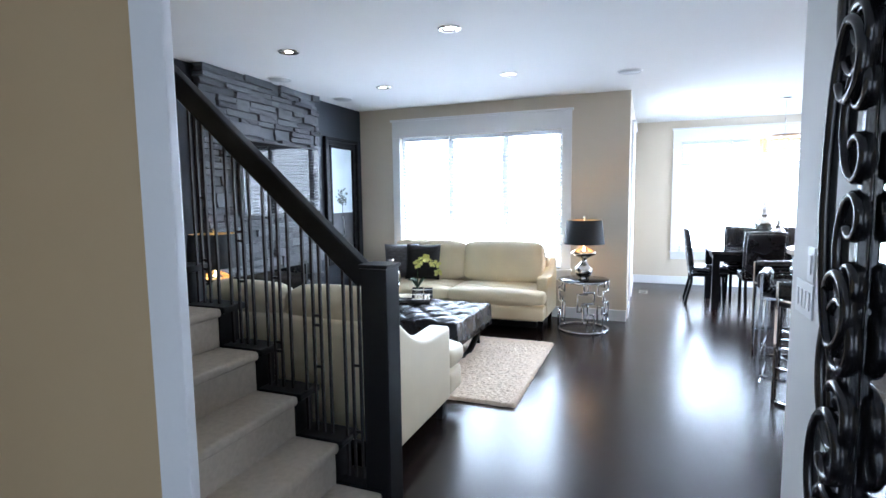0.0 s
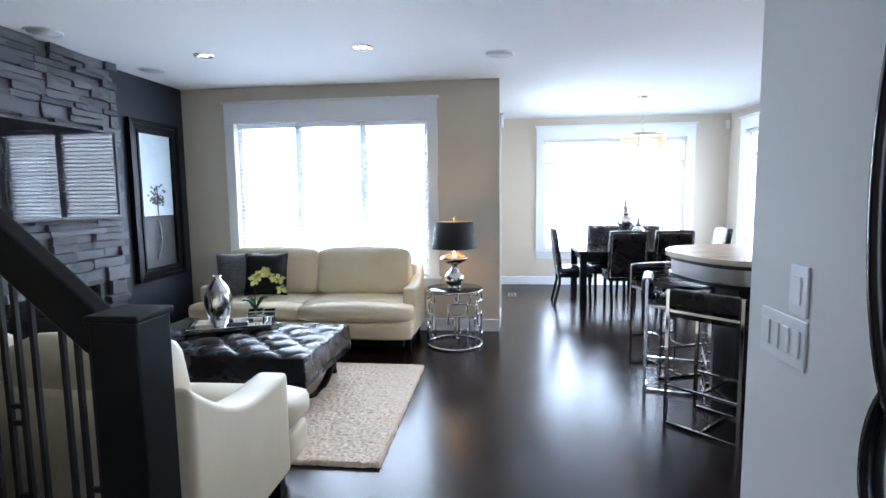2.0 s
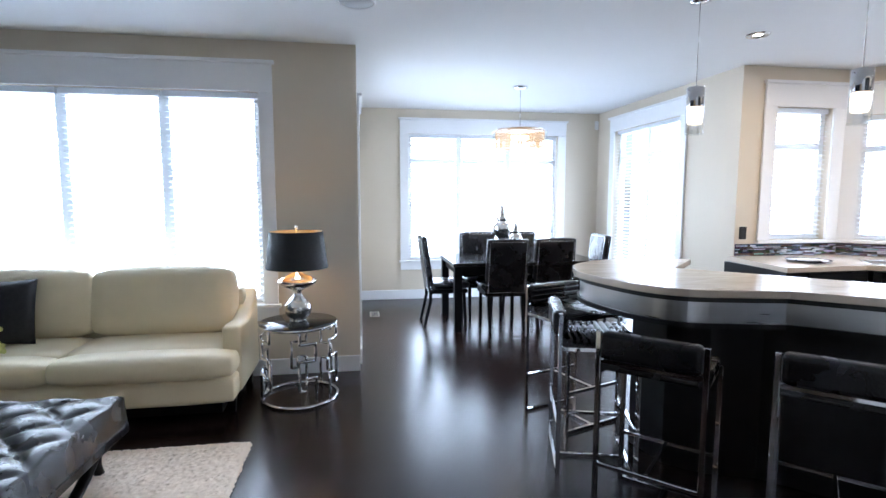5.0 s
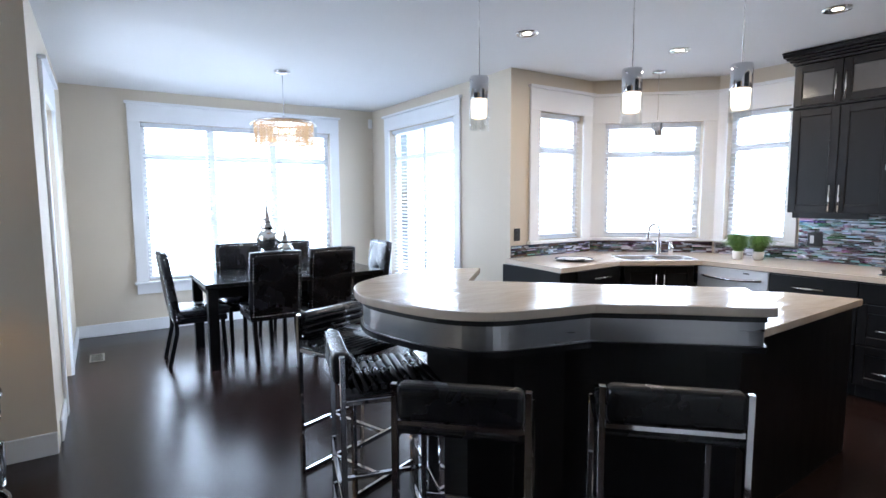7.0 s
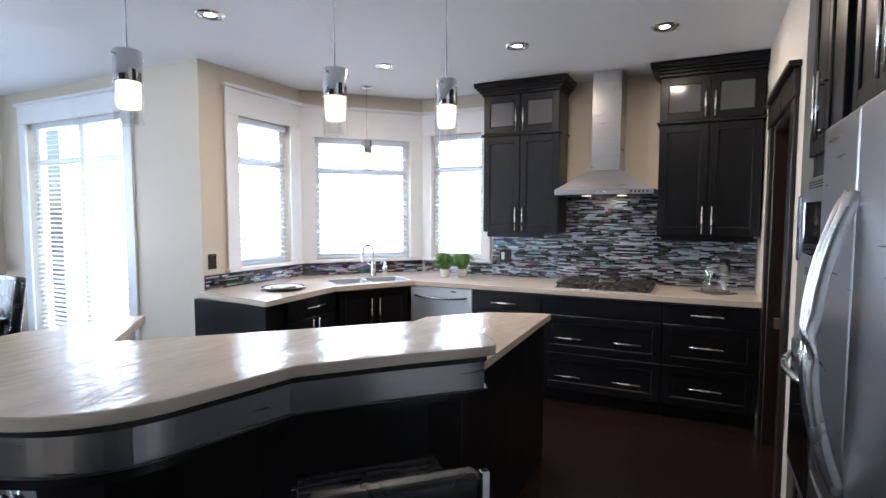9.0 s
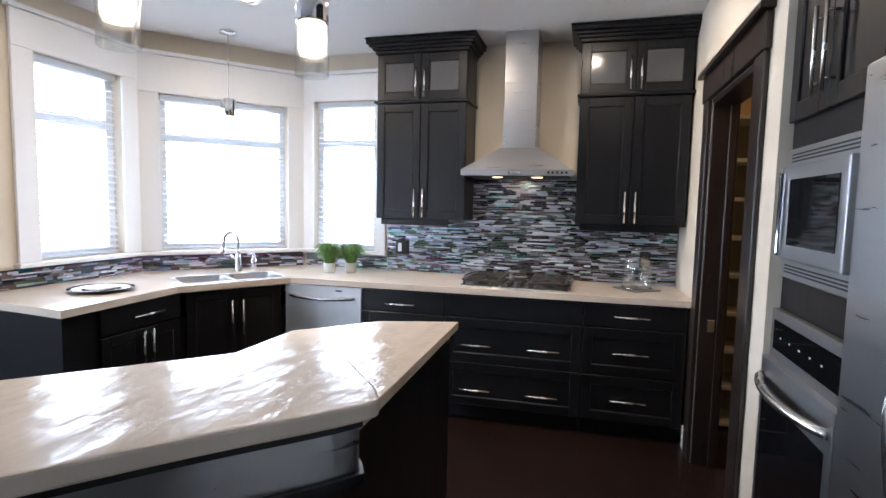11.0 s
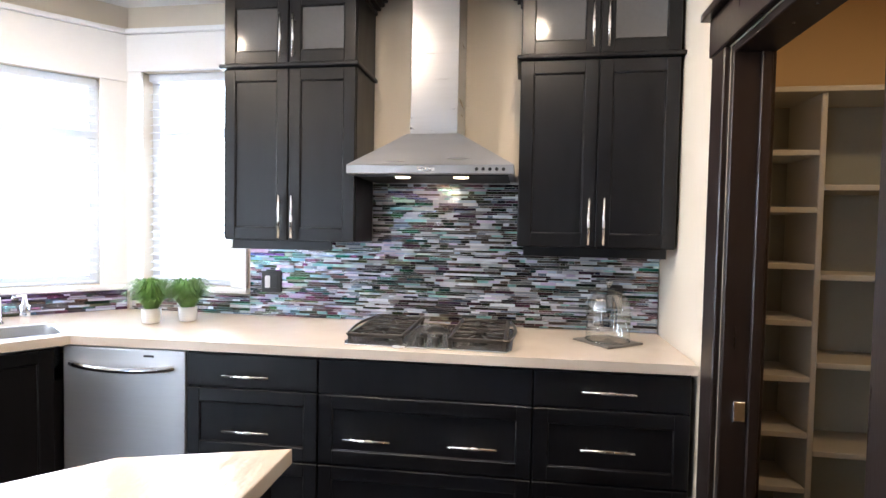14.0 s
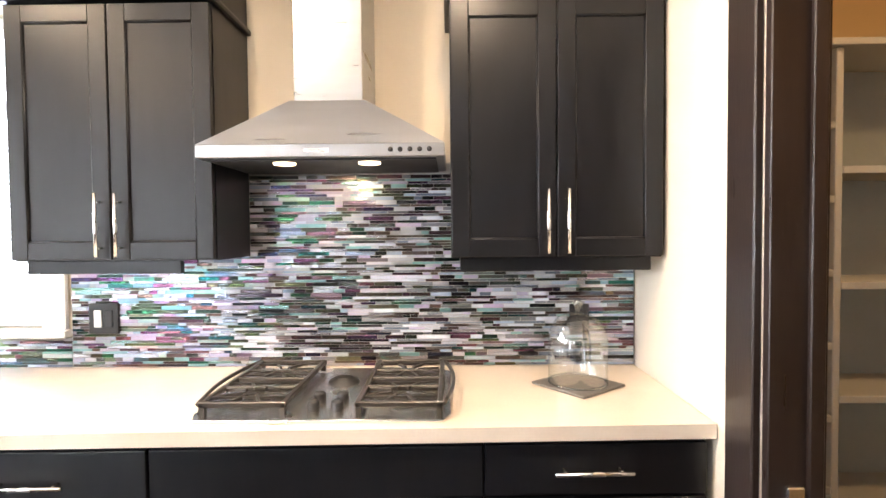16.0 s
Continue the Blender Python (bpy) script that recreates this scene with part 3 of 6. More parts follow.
def wall_cabinet(y_top, w, label, flip):
    """A two door wall cabinet with glass uppers, ledge and crown; local x runs south, front faces west."""
    c = thing("wall_cabinet", label, "cabinet", "kitchen wall cabinets", pose(5.466, y_top, 0, 0, 0, -90))
    dp = 5.764 - 5.466
    bm = box(0, 0, 1.345, w, dp, 2.20)
    part("body", bm, CAB, c)
    bm = box(0, 0, 2.2205, w, dp, 2.56)
    part("upper_body", bm, CAB, c)
    part("ledge", box(-0.018, -0.04, 2.2002, w + 0.018, dp, 2.2203, 0.007, 2), CAB, c)
    bm = bmesh.new()
    for k, (o, z0, z1) in enumerate(((0.012, 2.5605, 2.585), (0.03, 2.5852, 2.605), (0.05, 2.6052, 2.625), (0.068, 2.6252, 2.655), (0.075, 2.6552, 2.668))):
        rbox(bm, -o, -0.02 - o, z0, w + o, dp, z1, 0.004, 1)
    part("crown_moulding", bm, CAB, c)
    part("light_rail", box(0.03, 0.012, 1.30, w - 0.03 - 0.1 * flip, 0.035, 1.3445, 0.002, 1), CAB, c)
    for i in (0, 1):
        x0, x1 = i * w / 2 + 0.003, (i + 1) * w / 2 - 0.003
        d = shaker("door", c, x0, 1.35, x1, 2.195, -0.001)
        hx = (x1 - 0.03) if i == 0 else (x0 + 0.03)
        bar_handle(d, pose(hx, -0.021, 1.465, 0, 90, 0), 0.21)
        d = shaker("glass_door", c, x0, 2.225, x1, 2.555, -0.001, inset=FROST)
        bar_handle(d, pose(hx, -0.021, 2.345, 0, 90, 0), 0.21)
    return c


wall_cabinet(5.612, 0.69, "espresso wall cabinet with smoky glass uppers beside the bay", 1)
wall_cabinet(4.135, 0.70, "espresso wall cabinet with smoky glass uppers beside the pantry", 0)


def hood():
    h = thing("range_hood", "stainless steel chimney range hood over the cooktop", "range hood", m=pose(5.764, 4.54, 0, 0, 0, -90))
    part("chimney", box(-0.115, -0.30, 1.871, 0.115, -0.002, 2.674, 0.003, 1), STEEL, h)
    bm = bmesh.new()
    lo = [(-0.385, -0.43, 1.71), (0.385, -0.43, 1.71), (0.385, -0.001, 1.71), (-0.385, -0.001, 1.71)]
    hi = [(-0.125, -0.315, 1.87), (0.125, -0.315, 1.87), (0.125, -0.001, 1.87), (-0.125, -0.001, 1.87)]
    a, b = [bm.verts.new(p) for p in lo], [bm.verts.new(p) for p in hi]
    bm.faces.new(a[::-1]), bm.faces.new(b)
    for i in range(4):
        bm.faces.new((a[i], a[(i + 1) % 4], b[(i + 1) % 4], b[i]))
    bmesh.ops.recalc_face_normals(bm, faces=bm.faces)
    part("canopy", bm, STEEL, h)
    part("rim", box(-0.387, -0.432, 1.668, 0.387, -0.001, 1.7095, 0.003, 1), STEELH, h)
    part("filter", box(-0.36, -0.40, 1.662, 0.36, -0.03, 1.6675), BLACK, h)
    part("badge", box(-0.05, -0.4335, 1.682, 0.03, -0.4322, 1.695), NICKEL, h)
    for i in range(5):
        part("button", lathe([(0, 0.004), (0.007, 0.004), (0.008, 0)], 14, m=pose(0.22 + i * 0.03, -0.432, 1.689, 90)), BLACK, h)
    for x in (-0.14, 0.14):
        part("hood_lamp", lathe([(0, -0.004), (0.035, -0.004), (0.037, 0)], 20, m=pose(x, -0.33, 1.662)), BULB, h)


hood()
area_light("hood_light", pose(5.45, 4.54, 1.655), 0.3, 0.1, 1.6, (1.0, 0.82, 0.6))


def cooktop():
    c = thing("gas_cooktop", "stainless gas cooktop with black cast iron grates", "cooktop", m=pose(5.125, 4.87, 0.9105, 0, 0, -90))
    L, D = 0.73, 0.55
    part("tray", prism([(0.0, 0.05), (0.02, 0.0), (L - 0.02, 0.0), (L, 0.05), (L, D - 0.05), (L - 0.06, D), (0.06, D), (0, D - 0.05)], 0, 0.012, 0.004), NICKEL, c)
    for x0, x1 in ((0.02, 0.27), (0.46, 0.71)):
        bm = bmesh.new()
        for x in (x0 + 0.01, x1 - 0.01):
            rbox(bm, x - 0.008, 0.03, 0.035, x + 0.008, D - 0.03, 0.052, 0.003, 1)
        for y in (0.03, 0.18, D / 2, D - 0.18, D - 0.046):
            rbox(bm, x0, y, 0.0345, x1, y + 0.014, 0.0515, 0.003, 1)
        for y in (0.14, 0.38):
            for k in range(8):
                a = k * math.pi / 4 + 0.39
                tube([((x0 + x1) / 2 + 0.035 * math.cos(a), y + 0.035 * math.sin(a), 0.048), ((x0 + x1) / 2 + 0.11 * math.cos(a), y + 0.095 * math.sin(a), 0.044)], 0.006, 4, bm)
        xo, sg = (x0, -1) if x0 < 0.3 else (x1, 1)
        tube([(xo + sg * 0.03 * math.sin(math.pi * k / 10), 0.035 + (D - 0.07) * k / 10, 0.045) for k in range(11)], 0.007, 5, bm)
        for y in (0.085, 0.225, 0.325, 0.465):
            tube([(x0 + 0.01, y, 0.047), (x1 - 0.01, y + 0.012, 0.047)], 0.0045, 4, bm)
        for x in (x0 + 0.012, x1 - 0.012):
            for y in (0.037, D - 0.04):
                rbox(bm, x - 0.008, y - 0.008, 0.012, x + 0.008, y + 0.008, 0.036)
        part("grate", bm, mat("cast_iron", (0.075, 0.068, 0.062), 0.32, 0.7, var=0.3), c, "black cast iron grate")
        for y in (0.14, 0.38):
            part("burner", lathe([(0, 0.032), (0.022, 0.032), (0.026, 0.024), (0.04, 0.022), (0.043, 0.012)], 24, m=pose((x0 + x1) / 2, y, 0)), BLACK, c)
    for x in (0.33, 0.40):
        for y in (0.09, 0.17):
            part("knob", lathe([(0, 0.036), (0.015, 0.036), (0.018, 0.03), (0.019, 0.012)], 18, m=pose(x, y, 0)), BLACK, c)
    part("center_burner", lathe([(0, 0.03), (0.03, 0.03), (0.034, 0.022), (0.05, 0.02), (0.054, 0.012)], 24, m=pose(0.365, 0.36, 0)), BLACK, c)


cooktop()

# backsplash mosaic: grout bed on the walls
GROUT = mat("grey_grout", (0.36, 0.35, 0.34), 0.8, var=0.1, bscale=200)
bs = bmesh.new()
rbox(bs, 5.752, 3.425, 0.9105, 5.769, 5.635, 1.36)
rbox(bs, 5.7525, 4.10, 1.36, 5.769, 4.94, 1.70)
rbox(bs, 5.752, 5.6355, 0.9105, 5.769, 6.40, 1.025)
backsplash = structure("backsplash", bs, GROUT, "dark glass strip mosaic backsplash over the counter", "backsplash")

# ---- island ----
BAR = [(1.50, 5.68), (1.53, 5.42), (1.62, 5.17), (1.77, 5.02), (1.98, 4.955), (2.20, 4.905), (2.45, 4.69), (2.68, 4.475), (2.76, 4.47), (2.88, 4.57), (3.10, 4.76), (2.62, 5.22), (2.14, 5.70), (2.50, 6.07), (2.2, 6.16), (1.90, 6.14), (1.62, 5.96)]
LOW = [(2.80, 4.595), (4.13, 4.625), (4.01, 4.98), (3.70, 5.26), (3.12, 5.28), (2.46, 5.94), (2.10, 5.62)]


def corner_outline(pts, sharp):
    """The outline rounded but at the listed corners."""
    out = []
    k = len(pts)
    for i in range(k):
        p1, p2 = Vector(pts[i]), Vector(pts[(i + 1) % k])
        p0 = Vector(pts[i - 1]) if i not in sharp else p1 * 2 - p2
        p3 = Vector(pts[(i + 2) % k]) if (i + 1) % k not in sharp else p2 * 2 - p1
        for s in range(6):
            t = s / 6
            out.append(tuple(0.5 * ((2 * p1) + (p2 - p0) * t + (2 * p0 - 5 * p1 + 4 * p2 - p3) * t * t + (3 * p1 - p0 - 3 * p2 + p3) * t ** 3)))
    return out


BARO = corner_outline(BAR, {5, 10, 12, 13})
isl = thing("kitchen_island", "black island with a curved raised cream stone bar", "kitchen island")
part("bar_top", prism(BARO, 1.012, 1.05, 0.006), BARTOP, isl, "textured cream stone bar top")
part("reveal", prism(shrink(BARO, 0.035), 0.985, 1.0115), BLACK, isl)
part("steel_band", prism(shrink(BARO, 0.045), 0.885, 0.9845), STEEL, isl, "brushed steel band under the bar")
part("under_trim", prism(shrink(BARO, 0.03), 0.86, 0.8845), CAB, isl)
part("lower_top", prism(LOW, 0.862, 0.90, 0.004), BARTOP, isl, "cream stone lower worktop")
part("cabinet_body", prism(shrink(LOW, 0.03), 0.0, 0.8615), CAB, isl)
part("bar_support", prism([(1.85, 5.65), (1.90, 5.38), (2.06, 5.24), (2.30, 5.16), (2.84, 4.64), (3.0, 4.8), (2.3, 5.5), (2.1, 5.8)], 0.0, 0.8595), CAB, isl)

# ---- pantry ----
def pantry():
    d = thing("door_3", "espresso stained pantry doorway with a craftsman head", "doorway", kind="structure")
    part("casing", box(4.93, 3.4205, 0, 5.05, 3.442, 2.06, 0.004, 1), DOORWOOD, d)
    part("casing", box(3.985, 3.4205, 0, 4.11, 3.442, 2.06, 0.004, 1), DOORWOOD, d)
    part("head_casing", box(3.975, 3.4205, 2.0605, 5.065, 3.448, 2.20, 0.004, 1), DOORWOOD, d)
    part("crown_moulding", box(3.95, 3.4205, 2.2005, 5.09, 3.475, 2.23, 0.006, 2), DOORWOOD, d)
    part("jamb", box(4.905, 3.285, 0, 4.9295, 3.4195, 2.06, 0.003, 1), DOORWOOD, d)
    part("jamb", box(4.1105, 3.285, 0, 4.13, 3.4195, 2.06, 0.003, 1), DOORWOOD, d)
    part("jamb", box(4.1305, 3.285, 2.03, 4.9045, 3.4195, 2.0595, 0.003, 1), DOORWOOD, d)
    part("door_stop", box(4.89, 3.30, 0, 4.9045, 3.335, 2.03, 0.003, 1), DOORWOOD, d)
    part("strike_plate", box(4.886, 3.345, 0.78, 4.9045, 3.385, 0.85, 0.003, 1), NICKEL, d)
    tan = mat("pantry_ochre_paint", (0.50, 0.36, 0.19), 0.7, var=0.05, scale=2, bump=0.2, bscale=200)
    bm = bmesh.new()
    rbox(bm, 3.86, 1.50, 0, 5.90, 1.60, H)
    rbox(bm, 5.80, 1.6005, 0, 5.90, 3.258, H)
    rbox(bm, 3.86, 1.6005, 0, 3.94, 3.288, H)
    structure("wall_pantry", bm, tan, "ochre painted pantry walls", "wall")
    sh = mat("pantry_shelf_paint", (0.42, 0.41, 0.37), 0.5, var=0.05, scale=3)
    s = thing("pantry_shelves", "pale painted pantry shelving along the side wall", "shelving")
    # darker grey than the shelves: the shade behind them is put into the colour
    part("back_panel", box(5.785, 1.605, 0, 5.798, 3.255, 2.04), mat("pantry_shelf_back_shaded", (0.24, 0.25, 0.22), 0.6, var=0.06), s)
    part("divider", box(5.50, 2.815, 0, 5.784, 2.84, 2.04, 0.003, 1), sh, s)
    part("top_shelf", box(5.48, 1.605, 2.0405, 5.784, 3.255, 2.065, 0.003, 1), sh, s)
    for k in range(8):
        z = 1.795 - 0.25 * k
        part("shelf", box(5.50, 2.8405, z - 0.026, 5.784, 3.255, z, 0.003, 1), sh, s)
    for z in (0.08, 0.467, 0.862, 1.252, 1.644):
        part("shelf", box(5.50, 1.605, z - 0.026, 5.784, 2.8145, z, 0.003, 1), sh, s)


pantry()
area_light("pantry_bulb", pose(4.7, 2.6, 2.64), 0.2, 0.2, 5.5, (1.0, 0.66, 0.34))


# ---- oven tower and fridge: local x runs west from the tower's edge, front faces north ----
def oven_tower():
    t = thing("oven_tower", "tall espresso cabinet with built-in microwave and wall oven", "cabinet", m=pose(3.828, 3.376, 0, 0, 0, 180))
    w = 0.618
    part("body", box(0, 0.0, 0.0, w, 0.60, 2.62), CAB, t)
    for i in (0, 1):
        x0, x1 = 0.012 + i * 0.299, 0.307 + i * 0.299
        d = shaker("door", t, x0, 1.76, x1, 2.60, -0.001)
        bar_handle(d, pose(x1 - 0.035 if i == 0 else x0 + 0.035, -0.021, 1.93, 0, 90, 0), 0.26)
    m = part("microwave", box(0.05, -0.025, 1.235, 0.593, -0.001, 1.665, 0.004, 1), STEELH, t, "built-in stainless microwave with trim kit")
    for z in (1.255, 1.62):
        for k in range(3):
            part("vent_slot", box(0.09, -0.0275, z + k * 0.011, 0.545, -0.0252, z + k * 0.011 + 0.005), BLACK, m)
    part("microwave_door", box(0.085, -0.05, 1.30, 0.555, -0.0255, 1.605, 0.006, 2), STEELH, m)
    part("window", box(0.165, -0.0525, 1.35, 0.51, -0.0502, 1.56, 0.0), BGLASS, m)
    part("handle", box(0.098, -0.066, 1.31, 0.122, -0.0505, 1.59, 0.008, 2), CHROME, m)
    o = part("wall_oven", box(0.02, -0.03, 0.38, 0.598, -0.001, 1.12, 0.004, 1), STEELH, t, "stainless steel wall oven with black glass")
    part("control_panel", box(0.055, -0.0325, 0.985, 0.565, -0.0302, 1.085), BGLASS, o)
    for k in range(5):
        part("dial_mark", box(0.12 + 0.08 * k, -0.0335, 1.03, 0.13 + 0.08 * k, -0.0326, 1.035), PLASTIC, o)
    part("oven_door", box(0.025, -0.055, 0.39, 0.593, -0.0305, 0.955, 0.006, 2), STEELH, o)
    part("oven_window", box(0.065, -0.0575, 0.43, 0.555, -0.0552, 0.83), BGLASS, o)
    pts = [(0.045 + 0.525 * i / 16, -0.056 - 0.055 * math.sin(math.pi * i / 16) ** 0.7, 0.885) for i in range(17)]
    part("oven_handle", tube(pts, 0.014, 10), NICKEL, o)
    d = shaker("drawer_front", t, 0.012, 0.11, 0.606, 0.365, -0.001)
    bar_handle(d, pose(0.309, -0.021, 0.24), 0.3)


oven_tower()


def fridge():
    f = thing("refrigerator", "stainless steel french door refrigerator with bowed handles", "refrigerator", m=pose(3.195, 3.388, 0, 0, 0, 180))
    part("body", box(0.005, 0.0, 0.02, 0.905, 0.62, 1.785, 0.004, 1), BLACK, f)
    for i, (x0, x1) in enumerate(((0.006, 0.452), (0.458, 0.904))):
        d = part("door", box(x0, -0.06, 0.62, x1, -0.001, 1.80, 0.014, 4), STEEL, f)
        hx = 0.425 if i == 0 else 0.485
        pts = [(hx, -0.060 - 0.088 * math.sin(math.pi * k / 20) ** 0.75, 0.745 + 0.825 * k / 20) for k in range(21)]
        part("handle", tube(pts, 0.015, 10, flat=(0.013, 0.021)), NICKEL, d, "long bowed steel handle")
    d = part("freezer_drawer", box(0.006, -0.06, 0.06, 0.904, -0.001, 0.61, 0.012, 3), STEEL, f)
    pts = [(0.1 + 0.7 * k / 20, -0.062 - 0.06 * math.sin(math.pi * k / 20) ** 0.8, 0.54) for k in range(21)]
    part("handle", tube(pts, 0.015, 10), CHROME, d)
    c = thing("fridge_cabinet", "espresso cabinet above the refrigerator", "cabinet", m=pose(3.195, 3.358, 0, 0, 0, 180))
    part("body", box(0.0, 0.0, 1.83, 0.915, 0.60, 2.62), CAB, c)
    for i in (0, 1):
        x0, x1 = 0.01 + i * 0.45, 0.455 + i * 0.45
        d = shaker("door", c, x0, 1.85, x1, 2.60, -0.001)
        bar_handle(d, pose(x1 - 0.035 if i == 0 else x0 + 0.035, -0.021, 2.0, 0, 90, 0), 0.26)
    part("side_panel", box(0.9155, -0.03, 0, 0.935, 0.62, 2.62), CAB, c)


fridge()
structure("soffit", box(2.18, 2.8, 2.621, 3.83, 3.42, H), BEIGE, "painted soffit over the tall cabinets", "soffit")


# ---- ceiling lights ----
def downlight(x, y, lit=True):
    d = thing("downlight", "recessed ceiling downlight with a white trim ring", "ceiling light", "recessed downlights", pose(x, y, H))
    part("trim_ring", lathe([(0.052, -0.001), (0.056, -0.008), (0.078, -0.008), (0.084, -0.001)], 32), NICKEL, d)
    part("reflector", lathe([(0.032, -0.002), (0.052, -0.005), (0.053, -0.001)], 28), CHROME, d)
    part("lamp", lathe([(0, -0.0035), (0.031, -0.003), (0.032, -0.001)], 28), CAN if lit else PLASTIC, d)


for p in ((-2.28, 4.39), (-0.84, 5.88), (-2.22, 5.91), (-0.885, 4.36), (3.21, 6.44), (4.57, 6.10), (4.55, 5.0), (4.60, 4.06)):
    downlight(*p)
for p in ((4.55, 5.0), (4.60, 4.06), (4.57, 6.10), (3.21, 6.44)):
    area_light("downlight_beam", pose(p[0], p[1], H - 0.012), 0.1, 0.1, 12.0, (1.0, 0.80, 0.56), 'DISK')


def ceiling_speaker(x, y):
    d = thing("ceiling_speaker", "round white ceiling speaker grille", "speaker", "ceiling speakers", pose(x, y, H))
    part("rim", lathe([(0.105, -0.004), (0.112, -0.01), (0.12, -0.006), (0.122, -0.001)], 36), PLASTIC, d)
    part("grille", lathe([(0, -0.006), (0.104, -0.006), (0.105, -0.001)], 36), mat("grey_grille", (0.45, 0.46, 0.48), 0.6, var=0.2, scale=150), d)


for p in ((0.26, 6.25), (-2.98, 5.15), (-2.98, 6.31)):
    ceiling_speaker(*p)


def pendant(x, y, z0):
    p = thing("pendant_light", "small chrome and glass cylinder pendant light", "pendant light", "kitchen pendants", pose(x, y, z0))
    part("canopy", lathe([(0, H - z0 - 0.001), (0.06, H - z0 - 0.001), (0.06, H - z0 - 0.018), (0.01, H - z0 - 0.026), (0, H - z0 - 0.026)], 28), CHROME, p)
    part("cord", tube([(0, 0, 0.29), (0, 0, H - z0 - 0.02)], 0.003, 6), NICKEL, p)
    part("cap", lathe([(0, 0.29), (0.05, 0.29), (0.052, 0.285), (0.052, 0.17), (0.0515, 0.168), (0, 0.168)], 32), CHROME, p)
    g = lathe([(0.0525, 0.1675), (0.054, 0.165), (0.054, 0.0)], 32)
    ob = part("glass_shade", g, SEEDED, p)
    ob.visible_shadow = False
    part("frosted_bulb", lathe([(0, 0.165), (0.044, 0.165), (0.043, 0.155), (0.043, 0.085), (0.036, 0.066), (0, 0.06)], 24), BULB, p)
    for s in (-1, 1):
        part("screw", tube([(s * 0.05, 0, 0.27), (s * 0.064, 0, 0.27)], 0.004, 6), CHROME, p)


for p in ((2.33, 5.86, 1.86), (2.90, 5.29, 1.86), (3.29, 4.93, 1.86), (5.06, 6.62, 1.90)):
    pendant(*p)


# ---- stools ----
def soft_roll():
    return rbox(bmesh.new(), -0.208, -0.036, 0.757, 0.208, 0.036, 0.885, 0.032, 5)


def stool(m, label):
    s = thing("bar_stool", label, "bar stool", "bar stools", m)
    w = 0.22
    for x in (-w, w):
        part("leg", box(x - 0.011, -0.011, 0, x + 0.011, 0.011, 0.878, 0.002, 1), CHROME, s)
        part("leg", box(x - 0.011, 0.389, 0, x + 0.011, 0.411, 0.70, 0.002, 1), CHROME, s)
        part("seat_rail", box(x - 0.010, 0.0115, 0.68, x + 0.010, 0.3885, 0.70, 0.002, 1), CHROME, s)
    for z in (0.012, 0.26):
        part("footrest", box(-w + 0.0115, -0.008, z - 0.010, w - 0.0115, 0.010, z + 0.010, 0.002, 1), CHROME, s)
        part("footrest", box(-w + 0.0115, 0.39, z - 0.010, w - 0.0115, 0.408, z + 0.010, 0.002, 1), CHROME, s)
        part("connector", box(-0.009, 0.0105, z - 0.009, 0.009, 0.3895, z + 0.009, 0.002, 1), CHROME, s)
    part("back_rail", box(-w + 0.0115, -0.009, 0.735, w - 0.0115, 0.009, 0.755, 0.002, 1), CHROME, s)
    st = part("seat", box(-0.215, 0.0, 0.702, 0.215, 0.405, 0.722, 0.008, 2), BLEATHER, s, "channel tufted black leather seat")
    for k in range(11):
        y = 0.02 + k * 0.037
        part("channel", tube([(-0.212, y, 0.722), (0.212, y, 0.722)], 0.0185, 10), BLEATHER, st)
    bk = part("backrest", soft_roll(), BLEATHER, s, "low rolled black leather backrest")
    for k in range(3):
        part("channel", tube([(-0.203, 0.028, 0.775 + k * 0.034), (0.203, 0.028, 0.775 + k * 0.034)], 0.015, 8), BLEATHER, bk)
    return s


stool(pose(1.47, 4.83, 0, 0, 0, -45), "chrome framed black leather bar stool at the bar's bend")
stool(pose(2.02, 4.43, 0, 0, 0, -45), "chrome framed black leather bar stool at the straight bar")
stool(pose(1.34, 5.56, 0, 0, 0, -106), "chrome bar stool with channel tufted leather beside the round end")
stool(pose(1.58, 6.24, 0, 0, 0, -160), "chrome bar stool with channel tufted leather on the dining side")


# ---- counter things ----
def cloche():
    b = thing("serving_board", "square grey slate board on the counter", "board", m=pose(5.48, 3.71, 0.9105, 0, 0, 38))
    part("slab", box(-0.11, -0.11, 0, 0.11, 0.11, 0.008, 0.002, 1), mat("grey_slate", (0.12, 0.11, 0.10), 0.5, var=0.2, scale=15, bump=0.3), b)
    c = thing("glass_cloche", "clear glass bell cloche on a slate board", "cloche", m=pose(5.48, 3.71, 0.919))
    prof = [(r * 1.17, z * 1.12) for r, z in ((0.082, 0.0), (0.084, 0.004), (0.084, 0.13), (0.078, 0.165), (0.06, 0.195), (0.03, 0.212), (0.0, 0.216))]
    o = part("bell", lathe(prof, 40), glass("cloche_glass", (0.90, 0.92, 0.92), 0.03, 0.22), c)
    part("rim", tube([(0.097 * math.cos(q), 0.097 * math.sin(q), 0.004) for q in [2 * math.pi * k / 36 for k in range(36)]], 0.0035, 6, closed=True), glass("rim_glass", (0.85, 0.88, 0.88), 0.03, 0.3), c)
    o.visible_shadow = False
    part("knob", lathe([(0, 0.216), (0.008, 0.217), (0.007, 0.225), (0.017, 0.236), (0.018, 0.246), (0.01, 0.256), (0, 0.258)], 20, m=pose(0, 0, 0.026)), glass("knob_glass", (0.8, 0.83, 0.83), 0.03, 0.3), c)


cloche()


